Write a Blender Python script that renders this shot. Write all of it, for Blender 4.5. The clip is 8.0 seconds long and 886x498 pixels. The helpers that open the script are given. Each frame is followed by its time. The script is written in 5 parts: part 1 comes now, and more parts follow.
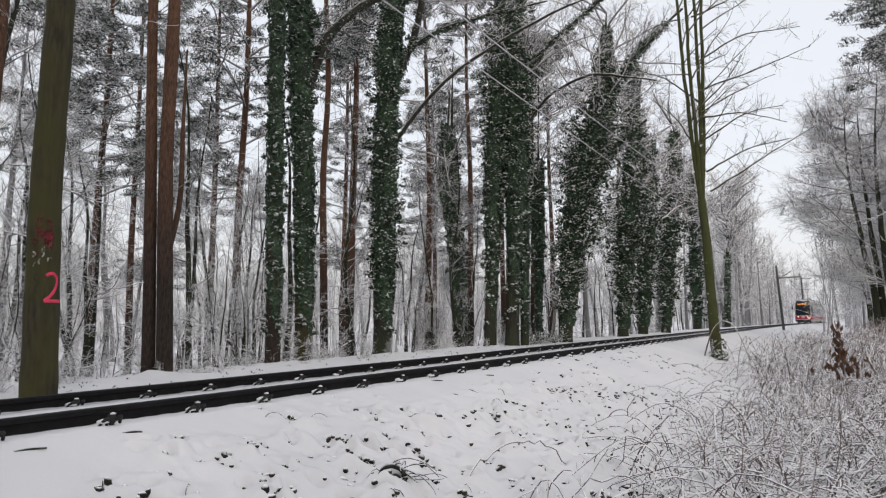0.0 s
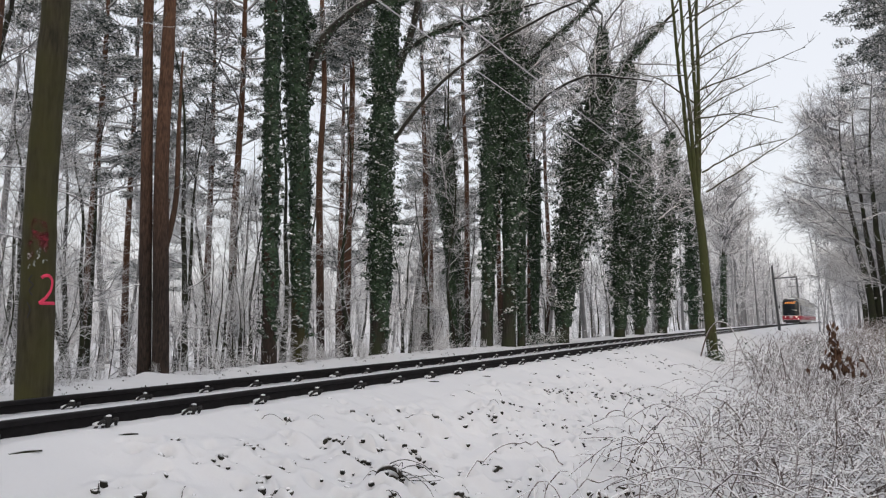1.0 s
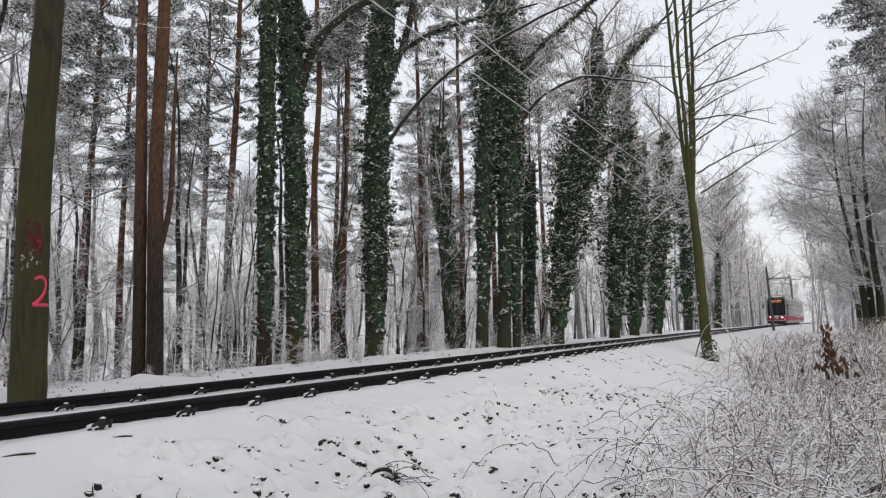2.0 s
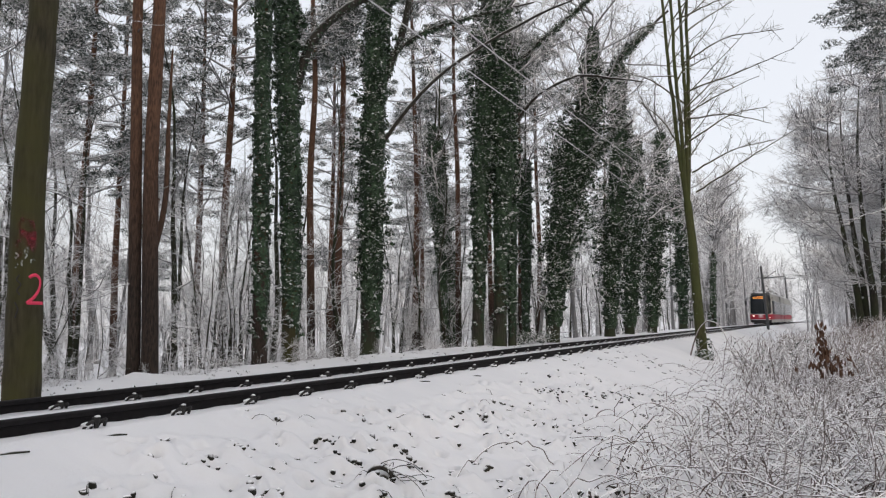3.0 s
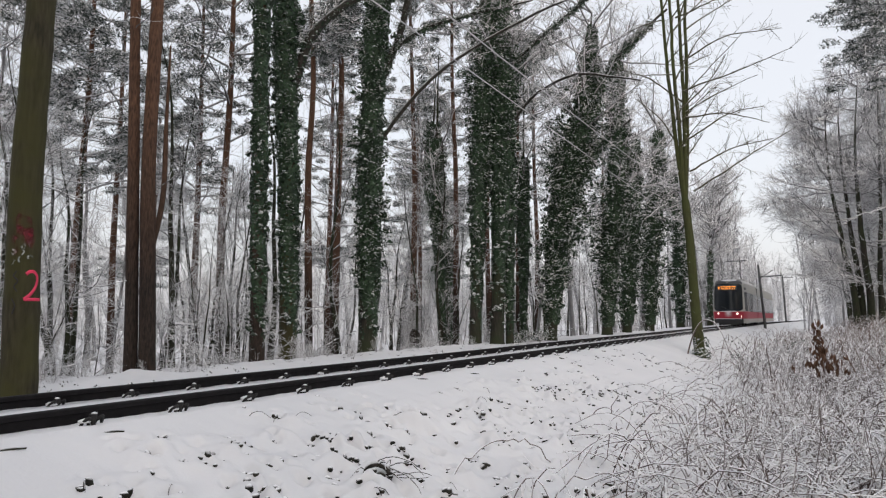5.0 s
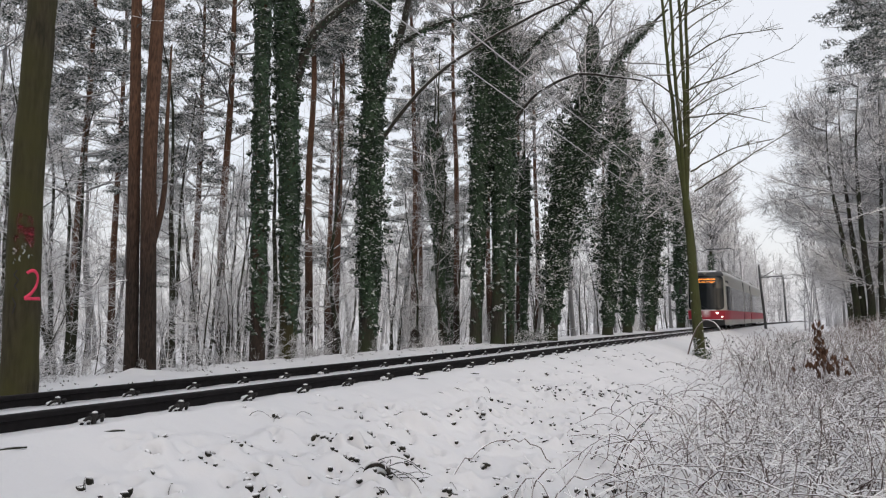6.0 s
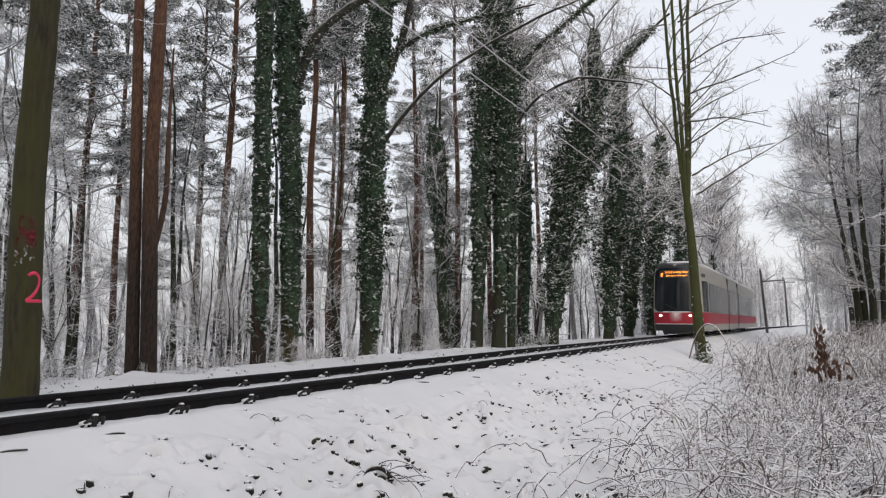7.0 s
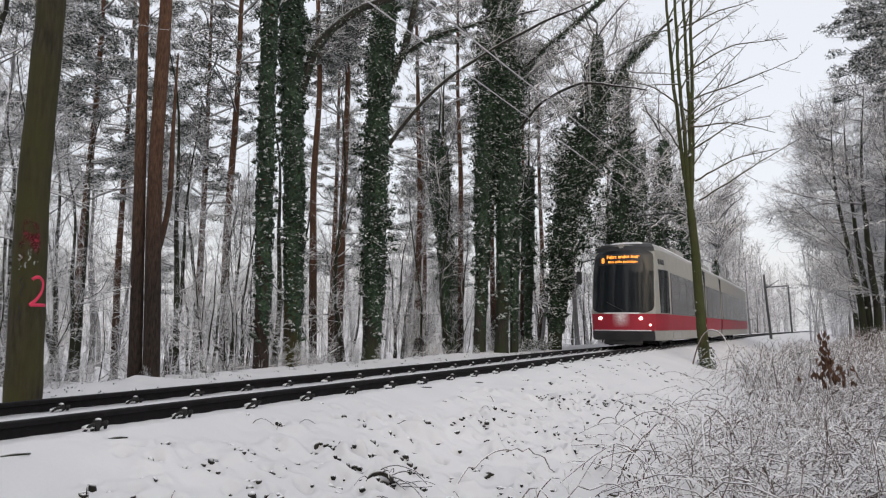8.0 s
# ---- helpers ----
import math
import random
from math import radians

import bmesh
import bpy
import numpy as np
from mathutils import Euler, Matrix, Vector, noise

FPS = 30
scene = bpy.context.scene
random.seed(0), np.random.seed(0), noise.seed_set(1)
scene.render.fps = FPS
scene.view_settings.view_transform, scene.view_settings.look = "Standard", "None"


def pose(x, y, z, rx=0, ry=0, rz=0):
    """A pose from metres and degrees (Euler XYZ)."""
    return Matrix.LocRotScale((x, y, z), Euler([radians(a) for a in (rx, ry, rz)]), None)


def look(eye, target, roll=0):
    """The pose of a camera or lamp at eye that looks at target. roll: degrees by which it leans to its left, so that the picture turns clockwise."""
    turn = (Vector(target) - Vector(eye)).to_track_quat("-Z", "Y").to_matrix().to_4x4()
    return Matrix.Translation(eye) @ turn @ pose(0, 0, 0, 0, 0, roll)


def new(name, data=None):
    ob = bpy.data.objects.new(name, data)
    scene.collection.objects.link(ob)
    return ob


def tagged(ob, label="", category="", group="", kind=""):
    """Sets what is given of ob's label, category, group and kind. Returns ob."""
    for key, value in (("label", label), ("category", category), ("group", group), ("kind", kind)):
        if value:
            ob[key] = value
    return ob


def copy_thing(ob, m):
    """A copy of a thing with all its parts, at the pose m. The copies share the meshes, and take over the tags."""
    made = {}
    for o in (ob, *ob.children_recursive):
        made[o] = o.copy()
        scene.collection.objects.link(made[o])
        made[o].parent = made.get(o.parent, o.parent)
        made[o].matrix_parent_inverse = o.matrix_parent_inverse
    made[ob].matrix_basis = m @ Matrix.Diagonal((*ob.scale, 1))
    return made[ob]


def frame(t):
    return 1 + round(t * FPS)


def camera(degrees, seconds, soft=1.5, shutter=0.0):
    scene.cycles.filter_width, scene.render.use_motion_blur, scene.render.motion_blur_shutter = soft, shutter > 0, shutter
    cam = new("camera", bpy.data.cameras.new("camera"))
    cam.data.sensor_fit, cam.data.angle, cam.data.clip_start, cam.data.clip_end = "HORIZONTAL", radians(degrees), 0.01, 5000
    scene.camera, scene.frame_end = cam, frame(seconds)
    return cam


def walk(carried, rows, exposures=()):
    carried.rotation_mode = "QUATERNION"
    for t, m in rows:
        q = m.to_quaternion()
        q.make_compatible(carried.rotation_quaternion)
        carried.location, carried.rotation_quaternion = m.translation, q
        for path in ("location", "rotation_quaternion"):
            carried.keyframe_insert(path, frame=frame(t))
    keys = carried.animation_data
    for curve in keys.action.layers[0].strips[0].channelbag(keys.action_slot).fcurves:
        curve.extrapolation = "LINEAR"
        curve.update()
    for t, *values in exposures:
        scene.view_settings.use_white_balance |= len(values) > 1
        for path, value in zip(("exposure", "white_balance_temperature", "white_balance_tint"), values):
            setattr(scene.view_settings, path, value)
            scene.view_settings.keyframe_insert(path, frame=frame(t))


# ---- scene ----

# The track runs along +Y; rail foot level is z = 0 and the lens is 0.75 m above it.
EYE = 0.75
cam = camera(66.3, 8.0, soft=1.2)
walk(cam, [
    (0.0, pose(0.0, 0.0, EYE, 95.822, -0.070, 29.660)),
    (0.5, pose(0.0, 0.0, EYE, 95.825, -0.022, 29.585)),
    (1.0, pose(0.0, 0.0, EYE, 95.915, 0.079, 29.375)),
    (1.5, pose(0.0, 0.0, EYE, 96.015, 0.151, 29.181)),
    (3.0, pose(0.0, 0.0, EYE, 95.887, 0.124, 28.616)),
    (3.5, pose(0.0, 0.0, EYE, 95.833, 0.082, 28.528)),
    (4.0, pose(0.0, 0.0, EYE, 95.790, 0.035, 28.485)),
    (4.5, pose(0.0, 0.0, EYE, 95.711, 0.000, 28.436)),
    (6.0, pose(0.0, 0.0, EYE, 95.688, -0.161, 28.450)),
    (6.5, pose(0.0, 0.0, EYE, 95.835, -0.208, 28.505)),
    (7.0, pose(0.0, 0.0, EYE, 95.969, -0.304, 28.534)),
    (7.5, pose(0.0, 0.0, EYE, 96.163, -0.395, 28.627)),
    (8.0, pose(0.0, 0.0, EYE, 96.388, -0.438, 28.774)),
])

# ---- overcast winter light ----
world = bpy.data.worlds.new("overcast_sky")
scene.world = world
world.use_nodes = True
wn, wl = world.node_tree.nodes, world.node_tree.links
wn.clear()
sky = wn.new("ShaderNodeTexSky")
sky.sky_type, sky.sun_disc = "NISHITA", False
sky.sun_elevation, sky.sun_rotation = radians(28), radians(140)
sky.air_density, sky.dust_density = 1.0, 6.0
sky_level = wn.new("ShaderNodeBackground")
sky_level.inputs["Strength"].default_value = 0.05
wl.new(sky.outputs[0], sky_level.inputs["Color"])
cloud = wn.new("ShaderNodeBackground")
cloud.inputs["Color"].default_value = (0.855, 0.855, 0.878, 1)
cloud.inputs["Strength"].default_value = 0.905
both = wn.new("ShaderNodeAddShader")
world_out = wn.new("ShaderNodeOutputWorld")
wl.new(sky_level.outputs[0], both.inputs[0])
wl.new(cloud.outputs[0], both.inputs[1])
wl.new(both.outputs[0], world_out.inputs["Surface"])

sun = new("sun", bpy.data.lights.new("sun", "SUN"))
sun.data.energy, sun.data.angle, sun.data.color = 0.3, radians(40), (1.0, 0.97, 0.93)
sun.matrix_world = look((12, -14, 22), (0, 0, 0))
scene.view_settings.exposure = 0.0


# ---- materials ----
def material(name, rough=0.8, metal=0.0):
    m = bpy.data.materials.new(name)
    m.use_nodes = True
    b = m.node_tree.nodes["Principled BSDF"]
    b.inputs["Roughness"].default_value = rough
    b.inputs["Metallic"].default_value = metal
    b.inputs["Specular IOR Level"].default_value = 0.25
    return m, m.node_tree.nodes, m.node_tree.links, b


def noise_node(n, l, scale, detail=4.0, stretch=None, space="Object"):
    co = n.new("ShaderNodeTexCoord")
    tex = n.new("ShaderNodeTexNoise")
    tex.inputs["Scale"].default_value = scale
    tex.inputs["Detail"].default_value = detail
    if stretch:
        mp = n.new("ShaderNodeMapping")
        mp.inputs["Scale"].default_value = stretch
        l.new(co.outputs[space], mp.inputs["Vector"])
        l.new(mp.outputs[0], tex.inputs["Vector"])
    else:
        l.new(co.outputs[space], tex.inputs["Vector"])
    return tex.outputs["Fac"]


def ramp(n, l, fac, stops):
    r = n.new("ShaderNodeValToRGB")
    while len(r.color_ramp.elements) < len(stops):
        r.color_ramp.elements.new(0.5)
    for e, (p, c) in zip(r.color_ramp.elements, stops):
        e.position, e.color = p, (*c, 1)
    l.new(fac, r.inputs["Fac"])
    return r.outputs["Color"]


def mix(n, l, fac, a, b):
    m = n.new("ShaderNodeMix")
    m.data_type = "RGBA"
    for sock, v in ((m.inputs["Factor"], fac), (m.inputs["A"], a), (m.inputs["B"], b)):
        if isinstance(v, (int, float)):
            sock.default_value = v
        elif isinstance(v, tuple):
            sock.default_value = (*v, 1)
        else:
            l.new(v, sock)
    return m.outputs["Result"]


def maths(n, l, op, a, b=0.0):
    m = n.new("ShaderNodeMath")
    m.operation, m.use_clamp = op, True
    for sock, v in zip(m.inputs, (a, b)):
        if isinstance(v, (int, float)):
            sock.default_value = v
        else:
            l.new(v, sock)
    return m.outputs[0]


def bump(n, l, b, height, strength, distance=0.02):
    k = n.new("ShaderNodeBump")
    k.inputs["Strength"].default_value = strength
    k.inputs["Distance"].default_value = distance
    l.new(height, k.inputs["Height"])
    l.new(k.outputs[0], b.inputs["Normal"])


def lying_snow(n, l, start, full, patch_scale=9.0, patch=0.5):
    """How much snow lies on a face: by its slope, broken up by patches."""
    g = n.new("ShaderNodeNewGeometry")
    s = n.new("ShaderNodeSeparateXYZ")
    l.new(g.outputs["Normal"], s.inputs[0])
    up = n.new("ShaderNodeMapRange")
    up.inputs["From Min"].default_value, up.inputs["From Max"].default_value = start, full
    l.new(s.outputs["Z"], up.inputs["Value"])
    p = maths(n, l, "MULTIPLY", noise_node(n, l, patch_scale, 3.0), 2.0)
    p = maths(n, l, "SUBTRACT", p, patch)
    return maths(n, l, "MULTIPLY", up.outputs[0], p)


SNOW_COLOUR = (0.84, 0.845, 0.87)


def bark(name, dark, light, moss=None, snow=(0.3, 0.8, 0.4), scale=9.0, relief=0.6, flecks=0.0):
    m, n, l, b = material(name, 0.92)
    fine = noise_node(n, l, scale, 6.0, (3.2, 3.2, 0.5))
    col = ramp(n, l, fine, [(0.3, dark), (0.7, light)])
    if moss:
        broad = noise_node(n, l, 1.7, 3.0)
        col = mix(n, l, ramp(n, l, broad, [(0.35, (0, 0, 0)), (0.62, (1, 1, 1))]), col, moss)
    col = mix(n, l, lying_snow(n, l, *snow[:2], 14.0, snow[2]), col, SNOW_COLOUR)
    if flecks:
        stuck = noise_node(n, l, 7.0, 2.0)
        col = mix(n, l, ramp(n, l, stuck, [(flecks, (0, 0, 0)), (flecks + 0.03, (1, 1, 1))]), col, SNOW_COLOUR)
    l.new(col, b.inputs["Base Color"])
    bump(n, l, b, fine, relief, 0.03)
    return m


def leafage(name, dark, light, snow_from, snow_to, patch, rough=0.55):
    m, n, l, b = material(name, rough)
    g = n.new("ShaderNodeNewGeometry")
    each = ramp(n, l, g.outputs["Random Per Island"], [(0.1, dark), (0.9, light)])
    # broad noise patches darkened as shaded gaps between leaves, put into the colour
    gap_shade = tuple(c * 0.55 for c in dark)
    col = mix(n, l, ramp(n, l, noise_node(n, l, 2.2, 3.0), [(0.38, (0.6, 0.6, 0.6)), (0.62, (0, 0, 0))]), each, gap_shade)
    col = mix(n, l, lying_snow(n, l, snow_from, snow_to, 5.0, patch), col, SNOW_COLOUR)
    l.new(col, b.inputs["Base Color"])
    return m


def plain(name, colour, rough=0.5, metal=0.0, vary=0.15, scale=6.0, coat=0.0, gloss=0.5):
    m, n, l, b = material(name, rough, metal)
    f = noise_node(n, l, scale, 5.0)
    lo = tuple(c * (1 - vary) for c in colour)
    hi = tuple(min(1, c * (1 + vary)) for c in colour)
    l.new(ramp(n, l, f, [(0.3, lo), (0.7, hi)]), b.inputs["Base Color"])
    b.inputs["Coat Weight"].default_value = coat
    b.inputs["Specular IOR Level"].default_value = gloss
    bump(n, l, b, f, 0.05, 0.01)
    return m


def glowing(name, colour, strength):
    m, n, l, b = material(name, 0.4)
    b.inputs["Base Color"].default_value = (*colour, 1)
    b.inputs["Emission Color"].default_value = (*colour, 1)
    b.inputs["Emission Strength"].default_value = strength
    return m


def snow_material(name):
    m, n, l, b = material(name, 0.75)
    broad = noise_node(n, l, 0.6, 3.0)
    grain = noise_node(n, l, 38.0, 6.0)
    col = ramp(n, l, broad, [(0.3, (0.635, 0.64, 0.665)), (0.7, (0.71, 0.71, 0.73))])
    l.new(col, b.inputs["Base Color"])
    b.inputs["Subsurface Weight"].default_value = 0.0
    bump(n, l, b, grain, 0.35, 0.012)
    return m


def pine_bark(name):
    """Grey-brown plates low on the stem, flaking to fox-red higher up, as pines do."""
    m, n, l, b = material(name, 0.95)
    plates = noise_node(n, l, 16.0, 6.0, (3.0, 3.0, 0.6))
    low = ramp(n, l, plates, [(0.3, (0.014, 0.011, 0.010)), (0.7, (0.048, 0.034, 0.027))])
    high = ramp(n, l, plates, [(0.3, (0.055, 0.031, 0.021)), (0.7, (0.16, 0.084, 0.052))])
    co = n.new("ShaderNodeTexCoord")
    sep = n.new("ShaderNodeSeparateXYZ")
    l.new(co.outputs["Object"], sep.inputs[0])
    up = n.new("ShaderNodeMapRange")
    up.inputs["From Min"].default_value, up.inputs["From Max"].default_value = 1.2, 4.2
    l.new(sep.outputs["Z"], up.inputs["Value"])
    broken = maths(n, l, "MULTIPLY", up.outputs[0], maths(n, l, "ADD", noise_node(n, l, 1.5, 3.0), 0.4))
    l.new(mix(n, l, broken, low, high), b.inputs["Base Color"])
    bump(n, l, b, plates, 1.0, 0.03)
    return m


def dusted_paint(name):
    """Red lacquer with a fan of snow blown against its middle."""
    m, n, l, b = material(name, 0.4)
    co = n.new("ShaderNodeTexCoord")
    sep = n.new("ShaderNodeSeparateXYZ")
    l.new(co.outputs["Object"], sep.inputs[0])
    across = maths(n, l, "SUBTRACT", 1.0, maths(n, l, "MULTIPLY", maths(n, l, "ABSOLUTE", sep.outputs["X"]), 3.6))
    high = n.new("ShaderNodeMapRange")
    high.inputs["From Min"].default_value, high.inputs["From Max"].default_value = 0.58, 0.92
    l.new(sep.outputs["Z"], high.inputs["Value"])
    fan = maths(n, l, "MULTIPLY", across, high.outputs[0])
    fan = maths(n, l, "MULTIPLY", maths(n, l, "MULTIPLY", fan, noise_node(n, l, 16.0, 6.0)), 1.5)
    l.new(mix(n, l, fan, (0.30, 0.020, 0.036), SNOW_COLOUR), b.inputs["Base Color"])
    return m


def worn_paint(name, colour, scale, bare, full):
    """Paint of which patches have weathered away."""
    m, n, l, b = material(name, 0.7)
    b.inputs["Base Color"].default_value = (*colour, 1)
    l.new(ramp(n, l, noise_node(n, l, scale, 5.0), [(bare, (0, 0, 0)), (full, (1, 1, 1))]), b.inputs["Alpha"])
    return m


SNOW = snow_material("trodden_free_snow")
BARK_MOSS = bark("mossy_smooth_bark", (0.020, 0.018, 0.011), (0.056, 0.048, 0.028), (0.046, 0.044, 0.016), relief=0.35, snow=(0.45, 0.9, 0.5))
BARK_DARK = bark("dark_furrowed_bark", (0.011, 0.010, 0.009), (0.048, 0.042, 0.035), (0.028, 0.034, 0.018))
BARK_LIMB = bark("snow_lined_limb_bark", (0.014, 0.013, 0.011), (0.05, 0.045, 0.038), snow=(0.3, 0.75, 0.2))
BARK_PINE = pine_bark("red_pine_bark")
# BARK_FAR and TWIG_FAR: distance haze put into the colour as extra paleness over rime
BARK_FAR = bark("hazed_frost_grey_bark", (0.08, 0.078, 0.08), (0.20, 0.197, 0.20), snow=(-0.1, 0.8, 0.3), scale=5.0)
TWIG = bark("frosted_twig_bark", (0.05, 0.047, 0.047), (0.13, 0.124, 0.125), snow=(-0.65, 0.2, 0.15), scale=5.0)
TWIG_FAR = bark("hazed_rime_twig_bark", (0.13, 0.128, 0.133), (0.28, 0.277, 0.285), snow=(-0.3, 0.5, 0.2), scale=5.0)
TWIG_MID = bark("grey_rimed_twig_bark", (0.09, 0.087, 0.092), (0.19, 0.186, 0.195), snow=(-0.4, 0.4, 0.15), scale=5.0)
BARK_OLIVE = bark("olive_green_bark", (0.024, 0.025, 0.011), (0.072, 0.073, 0.032), (0.052, 0.060, 0.021), relief=0.4, snow=(0.45, 0.9, 0.5), flecks=0.69)
TWIG_GREEN = bark("greenish_twig_bark", (0.045, 0.04, 0.025), (0.10, 0.092, 0.055), snow=(0.3, 0.8, 0.5), scale=5.0)
CANE = bark("bramble_cane_bark", (0.06, 0.043, 0.038), (0.16, 0.12, 0.105), snow=(-0.1, 0.4, 0.0), scale=6.0)
CANE_BROWN = bark("brown_brush_bark", (0.09, 0.062, 0.052), (0.24, 0.18, 0.155), snow=(0.0, 0.6, 0.2), scale=6.0)
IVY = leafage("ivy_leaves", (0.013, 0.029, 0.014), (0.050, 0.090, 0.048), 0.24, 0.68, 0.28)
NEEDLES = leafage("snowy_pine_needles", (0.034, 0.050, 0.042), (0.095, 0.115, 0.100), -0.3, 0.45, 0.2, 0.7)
DEAD_LEAF = leafage("dead_brown_leaves", (0.075, 0.042, 0.028), (0.20, 0.105, 0.065), 0.6, 0.95, 0.6, 0.8)
# LITTER: near-black tone also stands in for shade inside the snow hollows
LITTER = leafage("litter_shade_dark", (0.012, 0.012, 0.009), (0.045, 0.041, 0.030), 0.45, 0.85, 0.0, 0.8)
STEEL_DARK = plain("dark_rusty_rail_steel", (0.009, 0.008, 0.009), 0.85, 0.0, 0.35, 14.0, 0.0, 0.2)
STEEL_CLIP = plain("black_fastener_steel", (0.010, 0.009, 0.009), 0.7, 0.0, 0.3, 30.0)
WIRE = plain("rimed_copper_wire", (0.44, 0.44, 0.46), 0.8, 0.0)
POLE = plain("grey_pole_steel", (0.06, 0.062, 0.065), 0.6, 0.2)
PAINT_RED = plain("red_spray_paint", (0.62, 0.03, 0.09), 0.6, 0.0, 0.25, 30.0)
PAINT_FADED = worn_paint("faded_red_spray_paint", (0.15, 0.018, 0.026), 11.0, 0.42, 0.7)
PAINT_WHITE = worn_paint("worn_white_paint", (0.34, 0.36, 0.33), 24.0, 0.40, 0.62)
TRAM_RED = plain("red_tram_lacquer", (0.30, 0.020, 0.036), 0.45, 0.0, 0.08, 3.0, 0.0, 0.2)
DUSTED_RED = dusted_paint("snow_dusted_red_lacquer")
TRAM_CREAM = plain("cream_tram_lacquer", (0.32, 0.315, 0.29), 0.5, 0.0, 0.07, 3.0, 0.0, 0.2)
TRAM_BLACK = plain("black_tram_plastic", (0.015, 0.015, 0.017), 0.45, 0.0, 0.2)
TRAM_GREY = plain("grey_roof_sheet", (0.32, 0.32, 0.31), 0.5, 0.0, 0.12)
GLASS_DARK = plain("dark_tinted_glass", (0.012, 0.015, 0.018), 0.08, 0.0, 0.1, 1.0, 0.0, 0.26)
GLASS_SIDE = plain("grey_tinted_window_glass", (0.075, 0.075, 0.075), 0.12, 0.0, 0.45, 1.2, 0.0, 0.3)
LAMP_WHITE = glowing("headlight_glow", (1.0, 0.9, 0.78), 6.0)
LAMP_AMBER = glowing("amber_dot_matrix", (1.0, 0.33, 0.05), 2.6)


# ---- mesh tools ----
class Build:
    """Gathers tubes and leaves and turns them into one mesh."""

    def __init__(self):
        self.v, self.f, self.count = [], [], 0

    def add(self, verts, faces):
        self.v.append(np.asarray(verts, float).reshape(-1, 3))
        self.f.append(np.asarray(faces, int).reshape(-1, 4) + self.count)
        self.count += len(self.v[-1])

    def tubes(self, P, R, sides=3):
        """P: N paths of K points; R: N x K radii."""
        P, R = np.asarray(P, float), np.asarray(R, float)
        if not len(P):
            return
        N, K, _ = P.shape
        T = np.gradient(P, axis=1)
        T /= np.linalg.norm(T, axis=2, keepdims=True) + 1e-9
        ref = np.where(np.abs(T[:, :1, 2:3]) > 0.8, np.array([[[1.0, 0.1, 0.0]]]), np.array([[[0.05, 0.1, 1.0]]]))
        A = np.cross(T, np.broadcast_to(ref, T.shape))
        A /= np.linalg.norm(A, axis=2, keepdims=True) + 1e-9
        B = np.cross(A, T)
        ang = np.arange(sides) * 2 * np.pi / sides + np.pi / 2
        ring = P[:, :, None] + R[:, :, None, None] * (np.cos(ang)[None, None, :, None] * A[:, :, None] + np.sin(ang)[None, None, :, None] * B[:, :, None])
        idx = np.arange(N * K * sides).reshape(N, K, sides)
        nx = np.roll(idx, -1, axis=2)
        q = np.stack([idx[:, :-1], nx[:, :-1], nx[:, 1:], idx[:, 1:]], -1)
        self.add(ring, q)

    def leaves(self, C, size, normal, spin, aspect=0.8):
        """One four-cornered, folded leaf at each centre."""
        N = len(C)
        normal = normal / (np.linalg.norm(normal, axis=1, keepdims=True) + 1e-9)
        ref = np.where(np.abs(normal[:, 2:3]) > 0.9, np.array([[1.0, 0, 0]]), np.array([[0, 0, 1.0]]))
        U = np.cross(ref, normal)
        U /= np.linalg.norm(U, axis=1, keepdims=True) + 1e-9
        W = np.cross(normal, U)
        c, s = np.cos(spin)[:, None], np.sin(spin)[:, None]
        a, b = U * c + W * s, W * c - U * s
        h = size[:, None] * 0.5
        V = np.stack([C - b * h, C + a * h * aspect - normal * h * 0.25, C + b * h, C - a * h * aspect - normal * h * 0.25], 1)
        self.add(V, np.arange(4 * N).reshape(N, 4))

    def mesh(self, name, mat, smooth=False):
        V, F = np.concatenate(self.v), np.concatenate(self.f)
        me = bpy.data.meshes.new(name)
        me.vertices.add(len(V))
        me.vertices.foreach_set("co", V.ravel())
        me.loops.add(F.size)
        me.loops.foreach_set("vertex_index", F.ravel().astype(np.int32))
        me.polygons.add(len(F))
        me.polygons.foreach_set("loop_start", np.arange(0, F.size, 4, dtype=np.int32))
        me.polygons.foreach_set("use_smooth", np.full(len(F), smooth))
        me.update(calc_edges=True)
        me.validate()
        me.materials.append(mat)
        return me


def part(name, shape, mat, parent=None, label="", smooth=False):
    """Links a bmesh, a Build or a mesh as one object under its parent."""
    if isinstance(shape, Build):
        me = shape.mesh(name, mat, smooth)
    elif isinstance(shape, bmesh.types.BMesh):
        me = bpy.data.meshes.new(name)
        shape.normal_update()
        shape.to_mesh(me)
        shape.free()
        me.polygons.foreach_set("use_smooth", np.full(len(me.polygons), smooth))
        me.materials.append(mat)
    else:
        me = shape
    ob = new(name, me)
    ob.parent = parent
    if label:
        tagged(ob, label)
    return ob


def box(size, at=(0, 0, 0), bevel=0.0, bm=None):
    bm = bm or bmesh.new()
    made = bmesh.ops.create_cube(bm, size=1.0)["verts"]
    for v in made:
        v.co = Vector((v.co.x * size[0] + at[0], v.co.y * size[1] + at[1], v.co.z * size[2] + at[2]))
    if bevel:
        edges = list({e for v in made for e in v.link_edges})
        bmesh.ops.bevel(bm, geom=edges, offset=bevel, segments=2, affect="EDGES")
    return bm


def rod(a, b, r, sides=8, bm=None):
    bm = bm or bmesh.new()
    a, b = Vector(a), Vector(b)
    m = Matrix.Translation((a + b) / 2) @ (b - a).to_track_quat("Z", "Y").to_matrix().to_4x4()
    bmesh.ops.create_cone(bm, cap_ends=True, segments=sides, radius1=r, radius2=r, depth=(b - a).length, matrix=m)
    return bm


